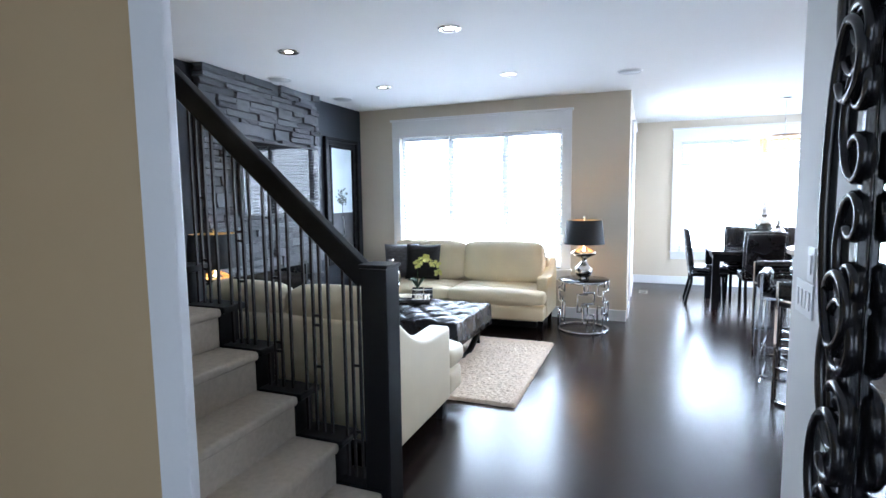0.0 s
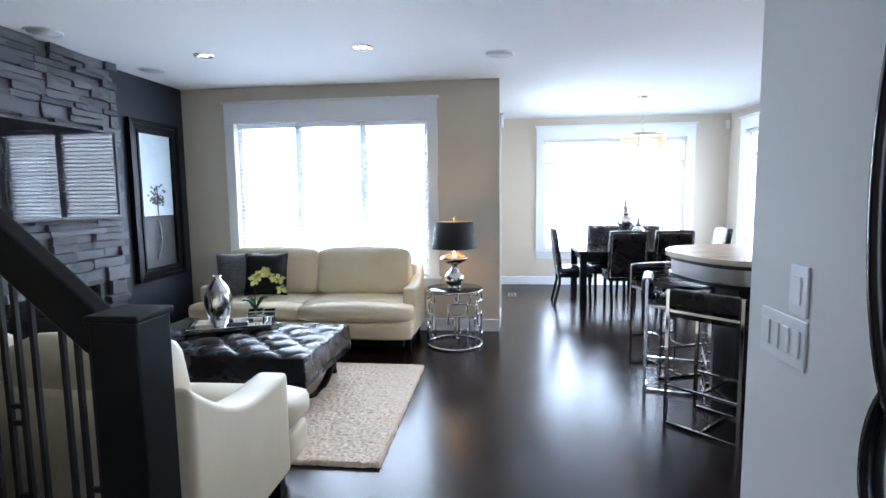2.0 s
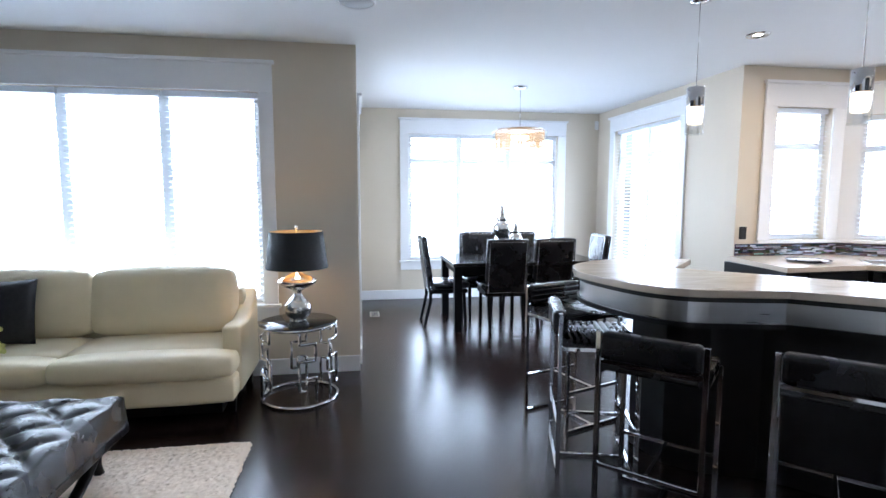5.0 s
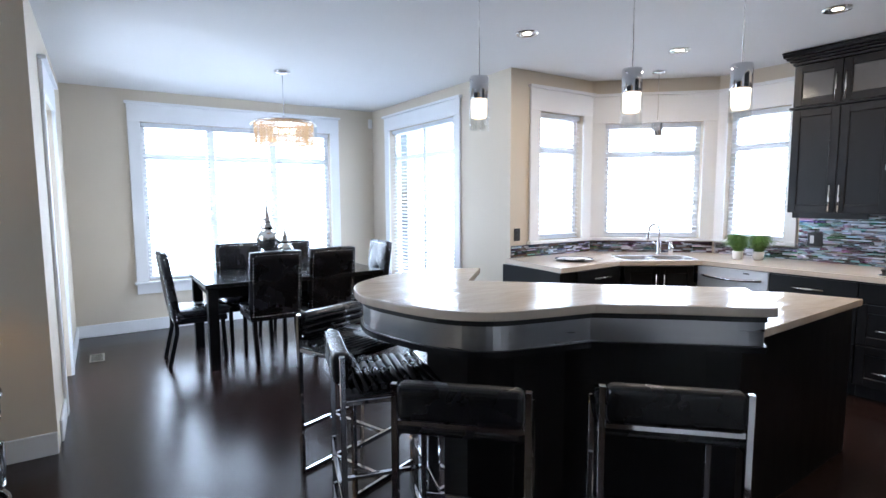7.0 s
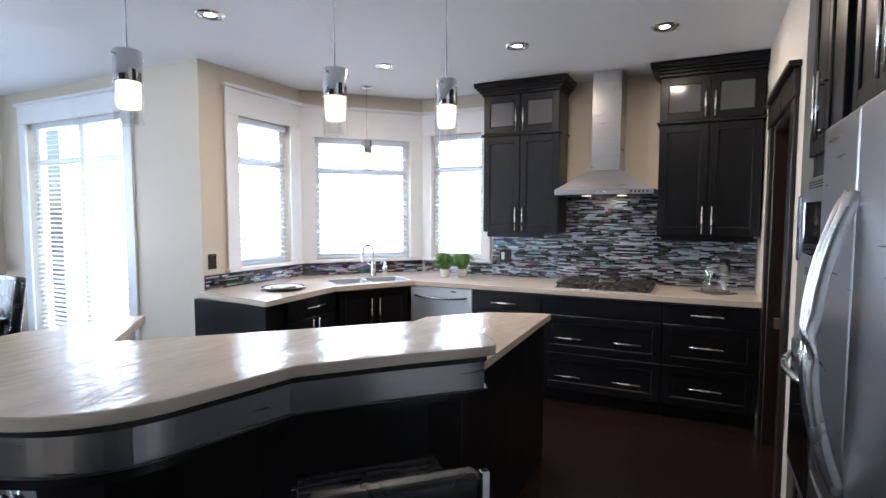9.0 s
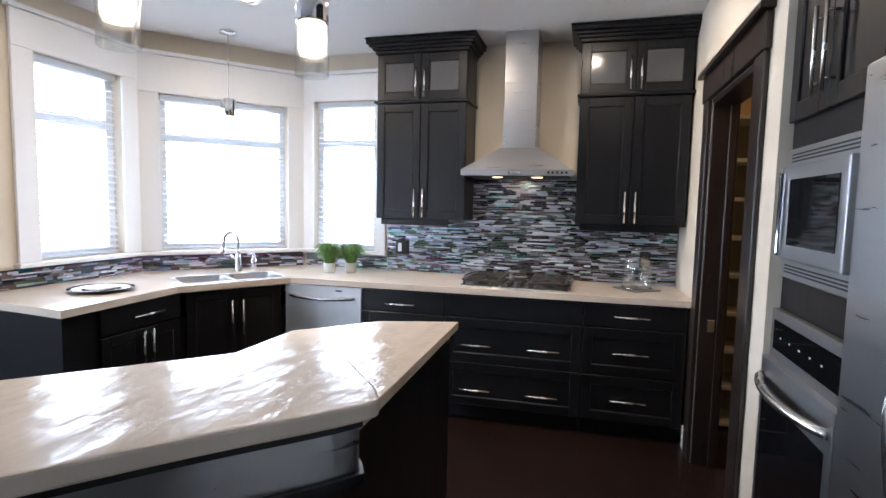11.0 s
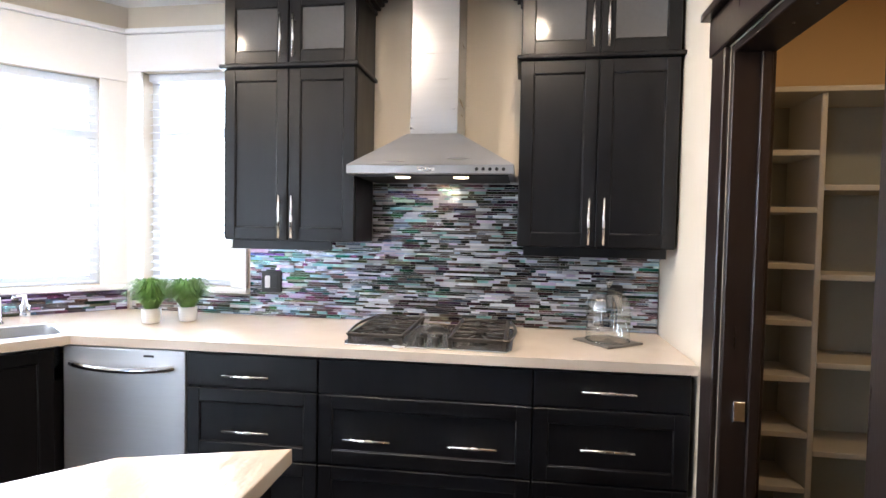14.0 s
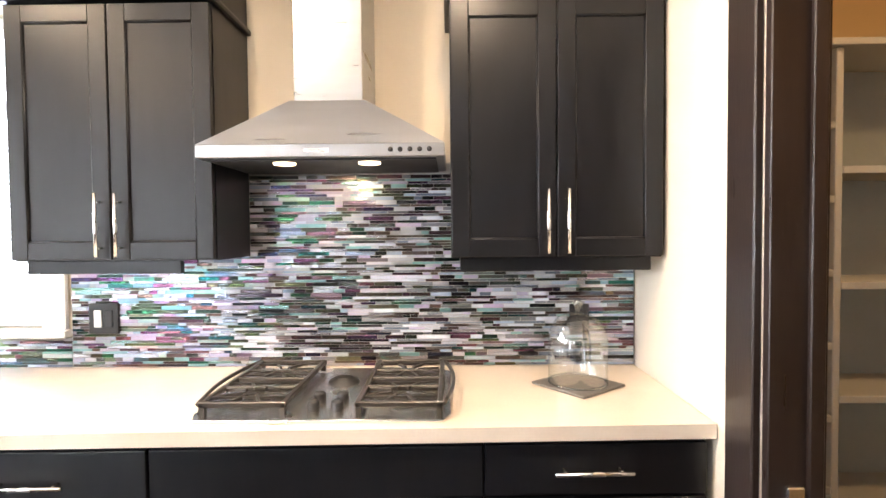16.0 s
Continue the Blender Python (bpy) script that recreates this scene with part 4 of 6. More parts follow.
def grass_plant(x, y, seed):
    g = thing("potted_grass", "small green grass plant in a white ceramic pot", "plant", "potted grasses", pose(x, y, 0.9105))
    part("pot", lathe([(0, 0.001), (0.034, 0.001), (0.042, 0.008), (0.047, 0.075), (0.044, 0.077), (0.040, 0.068), (0, 0.066)], 28), POT, g)
    r = random.Random(seed)
    bm = bmesh.new()
    for i in range(560):
        a, out, h = r.random() * 6.283, 0.03 + 0.13 * r.random() ** 0.7, 0.08 + 0.11 * r.random()
        b0 = Vector((0.03 * r.random() * math.cos(a), 0.03 * r.random() * math.sin(a), 0.066))
        dirv = Vector((math.cos(a), math.sin(a), 0))
        side = Vector((-math.sin(a), math.cos(a), 0)) * 0.0028
        mid = b0 + dirv * out * 0.45 + Vector((0, 0, h * 0.85))
        tip = b0 + dirv * out + Vector((0, 0, h * (0.95 - 0.4 * out / 0.14)))
        v = [bm.verts.new(p) for p in (b0 - side, b0 + side, mid + side, mid - side, tip)]
        bm.faces.new((v[0], v[1], v[2], v[3]))
        bm.faces.new((v[3], v[2], v[4]))
    part("leaves", bm, LEAF, g)


grass_plant(5.39, 5.975, 3)
grass_plant(5.49, 5.84, 8)


def plate_outlet(x, y, z, rz, material, label):
    o = thing("wall_outlet", label, "outlet", m=pose(x, y, z, 0, 0, rz))
    part("plate", box(-0.038, -0.007, -0.06, 0.038, -0.0005, 0.06, 0.003, 2), material, o)
    for dz in (-0.026, 0.026):
        part("socket", box(-0.017, -0.0095, dz - 0.017, 0.017, -0.0072, dz + 0.017, 0.004, 2), material, o)


plate_outlet(3.85, 7.26, 1.13, 0, BLACK, "black outlet plate on the beige wall")
o = thing("wall_switch", "black switch plate with a white rocker on the mosaic", "switch", m=pose(5.745, 5.50, 1.105, 0, 0, -90))
part("plate", box(-0.058, -0.008, -0.06, 0.058, 0.004, 0.06, 0.003, 2), BLACK, o)
part("rocker", box(-0.036, -0.0115, -0.034, -0.006, -0.0082, 0.034, 0.003, 2), PLASTIC, o)
part("rocker", box(0.008, -0.0115, -0.034, 0.038, -0.0082, 0.034, 0.003, 2), BLACK, o)
plate_outlet(5.745, 3.64, 1.09, -90, BLACK, "black outlet plate on the mosaic backsplash")


def magazines():
    mg = thing("plate_stack", "round patterned black and white plate on the counter", "plate", m=pose(4.12, 6.78, 0.9105))
    part("plate", lathe([(0, 0.008), (0.09, 0.008), (0.17, 0.02), (0.172, 0.017), (0.10, 0.002), (0, 0.001)], 36), BGLASS, mg)
    part("rim_band", lathe([(0.10, 0.0105), (0.13, 0.0145), (0.15, 0.018), (0.14, 0.0175), (0.10, 0.0118)], 36), POT, mg)
    part("napkin", box(-0.07, -0.05, 0.0095, 0.07, 0.05, 0.022, 0.006, 2), POT, mg)


magazines()

# ---- stairs ----
RISE, GO = 0.193, 0.216
SX = -0.64


def stairs():
    s = thing("staircase", "beige carpeted stairs with dark stained wooden sides", "stairs", kind="structure")
    for i in range(12):
        x1 = SX - i * GO
        x0 = x1 - GO
        z = RISE * (i + 1)
        bm = bmesh.new()
        rbox(bm, x0 - 0.02, 2.07, z - 0.045, x1 + 0.022, 2.735, z, 0.02, 4)
        rbox(bm, x0, 2.07, max(0, z - RISE - 0.02), x1, 2.735, z - 0.03, 0.006, 1)
        part("step", bm, CARPET, s)
        part("tread_cap", box(x0 - 0.01, 2.7355, z - 0.03, x1 + 0.03, 2.895, z + 0.004, 0.008, 2), BLACKWOOD, s)
        part("side_panel", box(x0, 2.736, 0.0, x1 - 0.0005, 2.865, z - 0.0305), BLACKWOOD, s)


stairs()


def balustrade():
    b = thing("balustrade", "black wooden newel and handrail with thin metal balusters", "railing")
    nx, ny = -0.645, 2.805
    n = part("newel_post", box(nx - 0.062, ny - 0.062, 0, nx + 0.062, ny + 0.062, 1.19, 0.004, 2), BLACKWOOD, b)
    part("newel_cap", box(nx - 0.07, ny - 0.07, 1.1905, nx + 0.07, ny + 0.07, 1.208, 0.005, 2), BLACKWOOD, n)
    sl = RISE / GO
    x0, z0 = nx - 0.062, 1.135
    L = 2.4
    bm = bmesh.new()
    a = math.degrees(math.atan(sl))
    rbox(bm, 0, -0.034, -0.05, L * 1.35, 0.034, 0.05, 0.014, 3, m=pose(x0, ny, z0, 0, 0, 180) @ pose(0, 0, 0, 0, -a, 0))
    part("handrail", bm, BLACKWOOD, b)
    r = random.Random(2)
    IRON = mat("dark_iron", (0.02, 0.018, 0.018), 0.4, 0.6, var=0.2)
    for i in range(11):
        xs = SX - i * GO
        zs = RISE * (i + 1) + 0.003
        offs = (0.03, 0.085, 0.125, 0.165) if i % 2 == 0 else (0.03, 0.075, 0.115, 0.165)
        for k, o in enumerate(offs[:4]):
            x = xs - o - 0.03
            if i == 0 and k == 0:
                continue
            zt = z0 + (x0 - x) * sl - 0.06
            part("baluster", box(x - 0.006, ny - 0.006, zs, x + 0.006, ny + 0.006, zt), IRON, b)
        xa, xb = xs - offs[1] - 0.03, xs - offs[2] - 0.03
        zz = zs + 0.17 + 0.34 * (i % 2)
        for dz in (0, 0.045, 0.36 if i % 2 == 0 else -0.2):
            part("spacer", box(xb + 0.0065, ny - 0.005, zz + dz, xa - 0.0065, ny + 0.005, zz + dz + 0.012), IRON, b)


balustrade()


# ---- hall mirror: scrolled black frame on the east wall ----
def hall_mirror():
    m = thing("wall_mirror", "tall wall mirror with an ornate black scrolled frame", "mirror", m=pose(0.945, 2.14, 0))
    part("mirror_glass", box(0.030, -0.30, 0.30, 0.034, 0.30, 1.98, 0.0), MIRROR, m)
    part("backing", box(0.0345, -0.31, 0.29, 0.044, 0.31, 1.99), BLACK, m)
    FR = mat("black_gloss_frame", (0.010, 0.010, 0.012), 0.2, var=0.2, spec=0.7)

    def scroll(name, s, y_in, y_out, z0, z1, dx, w, curl):
        """A C-shaped band bulging outward, each end rolled inward into a curl."""
        cz, hz, dy = (z0 + z1) / 2, (z1 - z0) / 2, y_out - y_in
        arc = [(y_in + dy * math.cos(a), cz + hz * math.sin(a)) for a in [-1.45 + 2.9 * k / 28 for k in range(29)]]

        def roll(p, sg):
            cy, c2 = p[0], p[1] - sg * curl
            return [(cy + curl * (1 - 0.55 * t) * math.cos(b), c2 + sg * curl * (1 - 0.55 * t) * math.sin(b)) for t, b in [(k / 20, math.pi / 2 + 1.35 * math.pi * k / 20) for k in range(1, 21)]]

        pts = roll(arc[0], -1)[::-1] + arc + roll(arc[-1], 1)
        return part(name, tube([(dx, s * y, z) for y, z in pts], w, 10, flat=(0.021, w), ref=(1, 0, 0)), FR, m)

    for s in (-1, 1):
        for k, (z0, z1, yo, yi, c) in enumerate(((0.16, 0.58, 0.49, 0.34, 0.11), (0.47, 0.88, 0.50, 0.34, 0.115), (0.77, 1.20, 0.49, 0.34, 0.12), (1.06, 1.95, 0.495, 0.36, 0.13), (1.80, 2.18, 0.48, 0.34, 0.11))):
            scroll("outer_scroll", s, yi, yo, z0, z1, -0.012 * (k % 2), 0.016, c)
            zm, h = (z0 + z1) / 2, z1 - z0
            if h < 0.6:
                scroll("inner_scroll", s, 0.31, 0.40, zm - 0.34 * h, zm + 0.30 * h, 0.004, 0.012, 0.06)
            else:
                scroll("inner_scroll", s, 0.31, 0.42, zm - 0.36 * h, zm - 0.02 * h, 0.004, 0.014, 0.07)
                scroll("inner_scroll", s, 0.31, 0.42, zm + 0.02 * h, zm + 0.36 * h, 0.004, 0.014, 0.07)
    for cz in (0.24, 2.04):
        for cy in (-0.21, 0.0, 0.21):
            pts = [(0, cy + 0.13 * (1 - 0.6 * t) * math.cos(8 * t), cz + 0.12 * (1 - 0.6 * t) * math.sin(8 * t)) for t in [k / 36 for k in range(37)]]
            part("rail_scroll", tube(pts, 0.018, 10, flat=(0.024, 0.018), ref=(1, 0, 0)), FR, m)
    for y0, y1, z0, z1 in ((-0.33, -0.295, 0.29, 1.99), (0.295, 0.33, 0.29, 1.99), (-0.2945, 0.2945, 0.29, 0.325), (-0.2945, 0.2945, 1.955, 1.99)):
        part("inner_rail", box(0.006, y0, z0, 0.029, y1, z1, 0.006, 2), FR, m)


hall_mirror()


def switches():
    for z, n, name in ((1.240, 1, "dimmer"), (1.108, 4, "rocker")):
        w = 0.038 if n == 1 else 0.105
        yc = 2.968 if n == 1 else 3.033
        p = thing("light_switch", "white %s switch plate on the hall wall" % ("single" if n == 1 else "four gang"), "switch", m=pose(0.99, yc, z, 0, 0, -90))
        part("plate", box(-w, -0.006, -0.062, w, -0.0005, 0.062, 0.003, 2), PLASTIC, p)
        for k in range(n):
            x = (k - (n - 1) / 2) * 0.046
            part(name, box(x - 0.016, -0.0105, -0.034, x + 0.016, -0.0062, 0.034, 0.003, 2), PLASTIC, p)


switches()


# ---- living room ----
def fireplace():
    f = thing("stone_fireplace", "grey ledgestone fireplace with a black firebox", "fireplace")
    part("core", box(W0 + 0.001, 4.33, 0.0, -3.22, 6.02, H - 0.001), MORTAR, f)
    meshes = []
    r = random.Random(11)
    for k in range(10):
        bm = bmesh.new()
        bmesh.ops.create_cube(bm, size=1)
        bmesh.ops.subdivide_edges(bm, edges=list(bm.edges), cuts=1, use_grid_fill=True)
        for v in bm.verts:
            v.co += Vector([r.uniform(-0.055, 0.055) if abs(c) > 0.4 or j == 0 else r.uniform(-0.04, 0.04) for j, c in enumerate(v.co)])
        me = bpy.data.meshes.new("stone")
        bm.to_mesh(me)
        bm.free()
        me.materials.append(LEDGE)
        meshes.append(me)
    z = 0.0
    while z < H - 0.02:
        h = min(r.choice((0.05, 0.065, 0.085, 0.11, 0.13)), H - 0.004 - z)
        y = 4.33 - 0.02
        while y < 6.0:
            l = r.choice((0.12, 0.18, 0.24, 0.32, 0.40))
            l = min(l, 6.035 - y)
            inside = 4.62 < y + l / 2 < 5.72 and 0.12 < z + h / 2 < 0.80
            if not inside and l > 0.04:
                n = 2 if h > 0.1 and r.random() < 0.5 else 1
                for q in range(n):
                    ob = new("stone", r.choice(meshes))
                    ob.parent = f
                    d = r.uniform(0.06, 0.115)
                    ob.matrix_basis = Matrix.LocRotScale((-3.225 + d / 2 - 0.01, y + l / 2, z + h * (q + 0.5) / n), Euler((r.uniform(-0.03, 0.03), 0, r.uniform(-0.03, 0.03))), (d, l - 0.006, h / n - 0.005))
            y += l
        z += h
    fb = part("firebox", box(-3.219, 4.62, 0.10, -3.15, 5.72, 0.80), BLACK, f)
    part("glass_door", box(-3.149, 4.66, 0.14, -3.143, 5.68, 0.76), BGLASS, fb)
    t = thing("television", "wall mounted black flat television on the stone", "television", m=pose(-3.10, 5.27, 1.69, 0, 0, 90))
    part("mount", box(-0.2, 0.001, -0.15, 0.2, 0.06, 0.15), BLACK, t)
    part("bezel", box(-0.62, -0.04, -0.37, 0.62, 0.0, 0.37, 0.008, 2), BLACK, t)
    part("screen", box(-0.60, -0.0425, -0.345, 0.60, -0.0402, 0.35), mat("dark_screen_glass", (0.006, 0.006, 0.007), 0.03, var=0.1, spec=0.22), t, "glossy black screen")


fireplace()


def framed_picture():
    p = thing("framed_picture", "black framed landscape print of a lone tree", "picture", m=pose(W0 + 0.001, 6.66, 1.455, 0, 0, 90))
    w, h, b = 0.38, 0.80, 0.13
    bm = bmesh.new()
    for k, (i0, i1, d) in enumerate(((0, 0.045, 0.05), (0.045, 0.1, 0.035), (0.1, b, 0.045))):
        rbox(bm, -w + i0, -d, -h + i0, -w + i1, -0.001, h - i0, 0.006, 2)
        rbox(bm, w - i1, -d, -h + i0, w - i0, -0.001, h - i0, 0.006, 2)
        rbox(bm, -w + i1, -d, -h + i0, w - i1, -0.001, -h + i1, 0.006, 2)
        rbox(bm, -w + i1, -d, h - i1, w - i1, -0.001, h - i0, 0.006, 2)
    part("frame", bm, BLACKWOOD, p)
    pr = part("print", box(-w + b, -0.016, -0.15, w - b, -0.002, h - b), mat("print_sky", (0.50, 0.57, 0.62), 0.35, var=0.15, scale=3), p, "pale blue printed sky")
    part("printed_ground", box(-w + b, -0.016, -h + b, w - b, -0.002, -0.1505), mat("print_ground", (0.05, 0.05, 0.055), 0.35, var=0.4, scale=6), p)
    TREE = mat("print_tree", (0.05, 0.06, 0.05), 0.4, var=0.3)
    bm = bmesh.new()
    r = random.Random(4)
    rbox(bm, -0.008, -0.0175, -0.15, 0.008, -0.0163, 0.08)
    for i in range(46):
        a = r.uniform(-1.4, 1.4)
        l = r.uniform(0.05, 0.15)
        z = r.uniform(-0.06, 0.1)
        x, zz = l * math.sin(a), z + l * 0.6 * abs(math.cos(a))
        tube([(0, -0.017, z), (x, -0.017, zz)], 0.0015, 4, bm)
        rbox(bm, x - 0.014, -0.0176, zz - 0.009, x + 0.014, -0.0164, zz + 0.011)
    part("printed_tree", bm, TREE, p)
    pts = [(-0.12 + 0.30 * t - 0.24 * t * t + 0.05, -0.0168, -0.60 + 0.40 * t) for t in [k / 12 for k in range(13)]]
    part("printed_path", tube(pts, 0.012, 6, flat=(0.014, 0.001)), mat("print_path", (0.6, 0.6, 0.58), 0.4, var=0.1), p)


framed_picture()
plate_outlet(W0, 6.12, 0.36, 90, PLASTIC, "white outlet plate on the charcoal wall")


def pillow_mesh(w, h, d, n=10):
    bm = bmesh.new()
    g = {}
    for s in (-1, 1):
        for i in range(n + 1):
            for j in range(n + 1):
                u, v = 2 * i / n - 1, 2 * j / n - 1
                e = (1 - u ** 4) * (1 - v ** 4)
                edge = i in (0, n) or j in (0, n)
                if edge and s == 1:
                    g[s, i, j] = g[-1, i, j]
                    continue
                pinch = 1 - 0.06 * (1 - abs(u) ** 2) * abs(v) ** 3
                g[s, i, j] = bm.verts.new((u * w / 2 * (1 - 0.05 * (1 - v * v) * abs(u) ** 3), s * d / 2 * e ** 0.6, v * h / 2 * pinch))
    for s in (-1, 1):
        for i in range(n):
            for j in range(n):
                q = [g[s, i, j], g[s, i + 1, j], g[s, i + 1, j + 1], g[s, i, j + 1]]
                f = bm.faces.new(q if s < 0 else q[::-1])
                f.smooth = True
    bmesh.ops.recalc_face_normals(bm, faces=bm.faces)
    return bm


def soft_box(x0, y0, z0, x1, y1, z1, r=0.05, puff=0.02):
    """An upholstered block: rounded edges and slightly swollen faces."""
    t = bmesh.new()
    bmesh.ops.create_cube(t, size=1)
    bmesh.ops.subdivide_edges(t, edges=list(t.edges), cuts=7, use_grid_fill=True)
    c = Vector(((x0 + x1) / 2, (y0 + y1) / 2, (z0 + z1) / 2))
    hs = Vector(((x1 - x0) / 2, (y1 - y0) / 2, (z1 - z0) / 2))
    r = min(r, min(hs) * 0.98)
    for v in t.verts:
        p = Vector([v.co[k] * 2 * hs[k] for k in range(3)])
        inner = Vector([max(-(hs[k] - r), min(hs[k] - r, p[k])) for k in range(3)])
        d = p - inner
        if d.length > 1e-6:
            p = inner + d.normalized() * r
        u = [min(1, abs(p[k]) / hs[k]) for k in range(3)]
        for k in range(3):
            o = [j for j in range(3) if j != k]
            sw = (1 - u[o[0]] ** 2) * (1 - u[o[1]] ** 2) * puff * (1 if p[k] > 0 else -1) * u[k] ** 4
            p[k] += sw
        v.co = c + p
    for f in t.faces:
        f.smooth = True
    return t


def arm_panel(x0, x1, d, top_f, top_b, material, parent, r=0.03, dip=0.0):
    """A sofa arm with a sweeping top line, from back (y=0) to front (y=d)."""
    n = 16
    prof = []
    for i in range(n + 1):
        t = i / n
        z = top_b + (top_f - top_b) * (0.5 - 0.5 * math.cos(math.pi * min(1, t * 1.25)))
        if dip:
            z = top_f + (top_b - top_f) * (1 - t) ** 3 - dip * math.sin(math.pi * min(1, t / 0.9)) ** 2
        prof.append((t * d, z))
    bm = bmesh.new()
    lo, hi = 0.14, None
    vs = []
    for x in (x0, x1):
        vs.append([(bm.verts.new((x, y, lo)), bm.verts.new((x, y, z))) for y, z in prof])
    for i in range(n):
        a, b = vs[0], vs[1]
        bm.faces.new((a[i][0], a[i + 1][0], a[i + 1][1], a[i][1]))
        bm.faces.new((b[i + 1][0], b[i][0], b[i][1], b[i + 1][1]))
        bm.faces.new((a[i][1], a[i + 1][1], b[i + 1][1], b[i][1]))
        bm.faces.new((a[i + 1][0], a[i][0], b[i][0], b[i + 1][0]))
    for i in (0, n):
        bm.faces.new((vs[0][i][0], vs[0][i][1], vs[1][i][1], vs[1][i][0]))
    bmesh.ops.recalc_face_normals(bm, faces=bm.faces)
    bmesh.ops.bevel(bm, geom=[e for e in bm.edges if e.calc_face_angle(0) > 0.6], offset=r, segments=3, affect='EDGES', profile=0.6)
    for f in bm.faces:
        f.smooth = True
    return part("arm", bm, material, parent)


def sofa(name, m, w, d, label, material, n=2, backh=0.92, armh=0.60, armb=0.76, dip=0.03, aw=0.12, tee=0.24):
    """A sofa facing +y, its back along y=0."""
    s = thing(name, label, "sofa", m=m)
    part("base", soft_box(-w / 2 + 0.06, 0.04, 0.13, w / 2 - 0.06, d - 0.05, 0.31, 0.03, 0.0), material, s)
    part("back_frame", soft_box(-w / 2 + aw * 0.6, 0.0, 0.135, w / 2 - aw * 0.6, 0.17, backh - 0.14, 0.05, 0.01), material, s)
    da = d - tee
    arm_panel(-w / 2, -w / 2 + aw, da, armh, armb, material, s, dip=dip)
    arm_panel(w / 2 - aw, w / 2, da, armh, armb, material, s, dip=dip)
    part("front_rail", soft_box(-w / 2 + 0.01, da + 0.005, 0.14, w / 2 - 0.01, d - 0.04, 0.31, 0.03, 0.006), material, s)
    iw = (w - 2 * aw - 0.01) / n
    for i in range(n):
        x0 = -w / 2 + aw + 0.005 + i * iw
        t = soft_box(x0 + 0.003, 0.20, 0.312, x0 + iw - 0.003, da + 0.02, 0.47, 0.045, 0.018)
        xa, xb = (-w / 2 + 0.005 if i == 0 else x0 + 0.003), (w / 2 - 0.005 if i == n - 1 else x0 + iw - 0.003)
        join(t, soft_box(xa, da + 0.008, 0.312, xb, d, 0.468, 0.055, 0.016))
        part("seat_cushion", t, material, s)
        t = soft_box(x0 + 0.003, 0.0, 0.0, x0 + iw - 0.003, 0.20, backh - 0.45, 0.07, 0.025)
        bmesh.ops.transform(t, matrix=pose(0, 0.13, 0.455, 10, 0, 0), verts=t.verts)
        part("back_cushion", t, material, s)
    for x in (-w / 2 + 0.07, w / 2 - 0.07):
        for y in (0.06, da - 0.02):
            bm = bmesh.new()
            a = [bm.verts.new((x + sx * 0.02, y + sy * 0.02, 0)) for sx, sy in ((-1, -1), (1, -1), (1, 1), (-1, 1))]
            b = [bm.verts.new((x + sx * 0.032, y + sy * 0.032, 0.14)) for sx, sy in ((-1, -1), (1, -1), (1, 1), (-1, 1))]
            bm.faces.new(a[::-1]), bm.faces.new(b)
            for k in range(4):
                bm.faces.new((a[k], a[(k + 1) % 4], b[(k + 1) % 4], b[k]))
            part("leg", bm, BLACKWOOD, s)
    part("plinth", box(-w / 2 + 0.10, 0.08, 0.055, w / 2 - 0.10, d - 0.12, 0.131), BLACKWOOD, s)
    return s


sofa("sofa", pose(-1.64, 7.10, 0, 0, 0, 180), 2.18, 0.88, "cream leather two cushion sofa under the window", LEATHER)
sofa("loveseat", pose(-1.56, 3.20, 0, 0, 0, 0), 1.60, 1.08, "ivory leather loveseat backing onto the stairs", WLEATHER, backh=0.95, armh=0.64, armb=0.86, dip=0.02, aw=0.15, tee=0.30)
ZIG = mat("zigzag_fabric", (0.10, 0.10, 0.11), 0.8, var=0.7, scale=14, bump=0.3, grain=(1, 1, 3))
for x, rz, mt, lb in ((-2.12, 8, mat("black_velvet", (0.01, 0.01, 0.012), 0.8, var=0.3, scale=40), "black velvet throw pillow on the sofa"), (-2.40, 28, ZIG, "black and grey patterned throw pillow on the sofa")):
    p = tagged(part("throw_pillow", pillow_mesh(0.44, 0.44, 0.15), mt), lb, "pillow")
    p.matrix_basis = pose(x, 6.66, 0.70, -14, 0, rz)


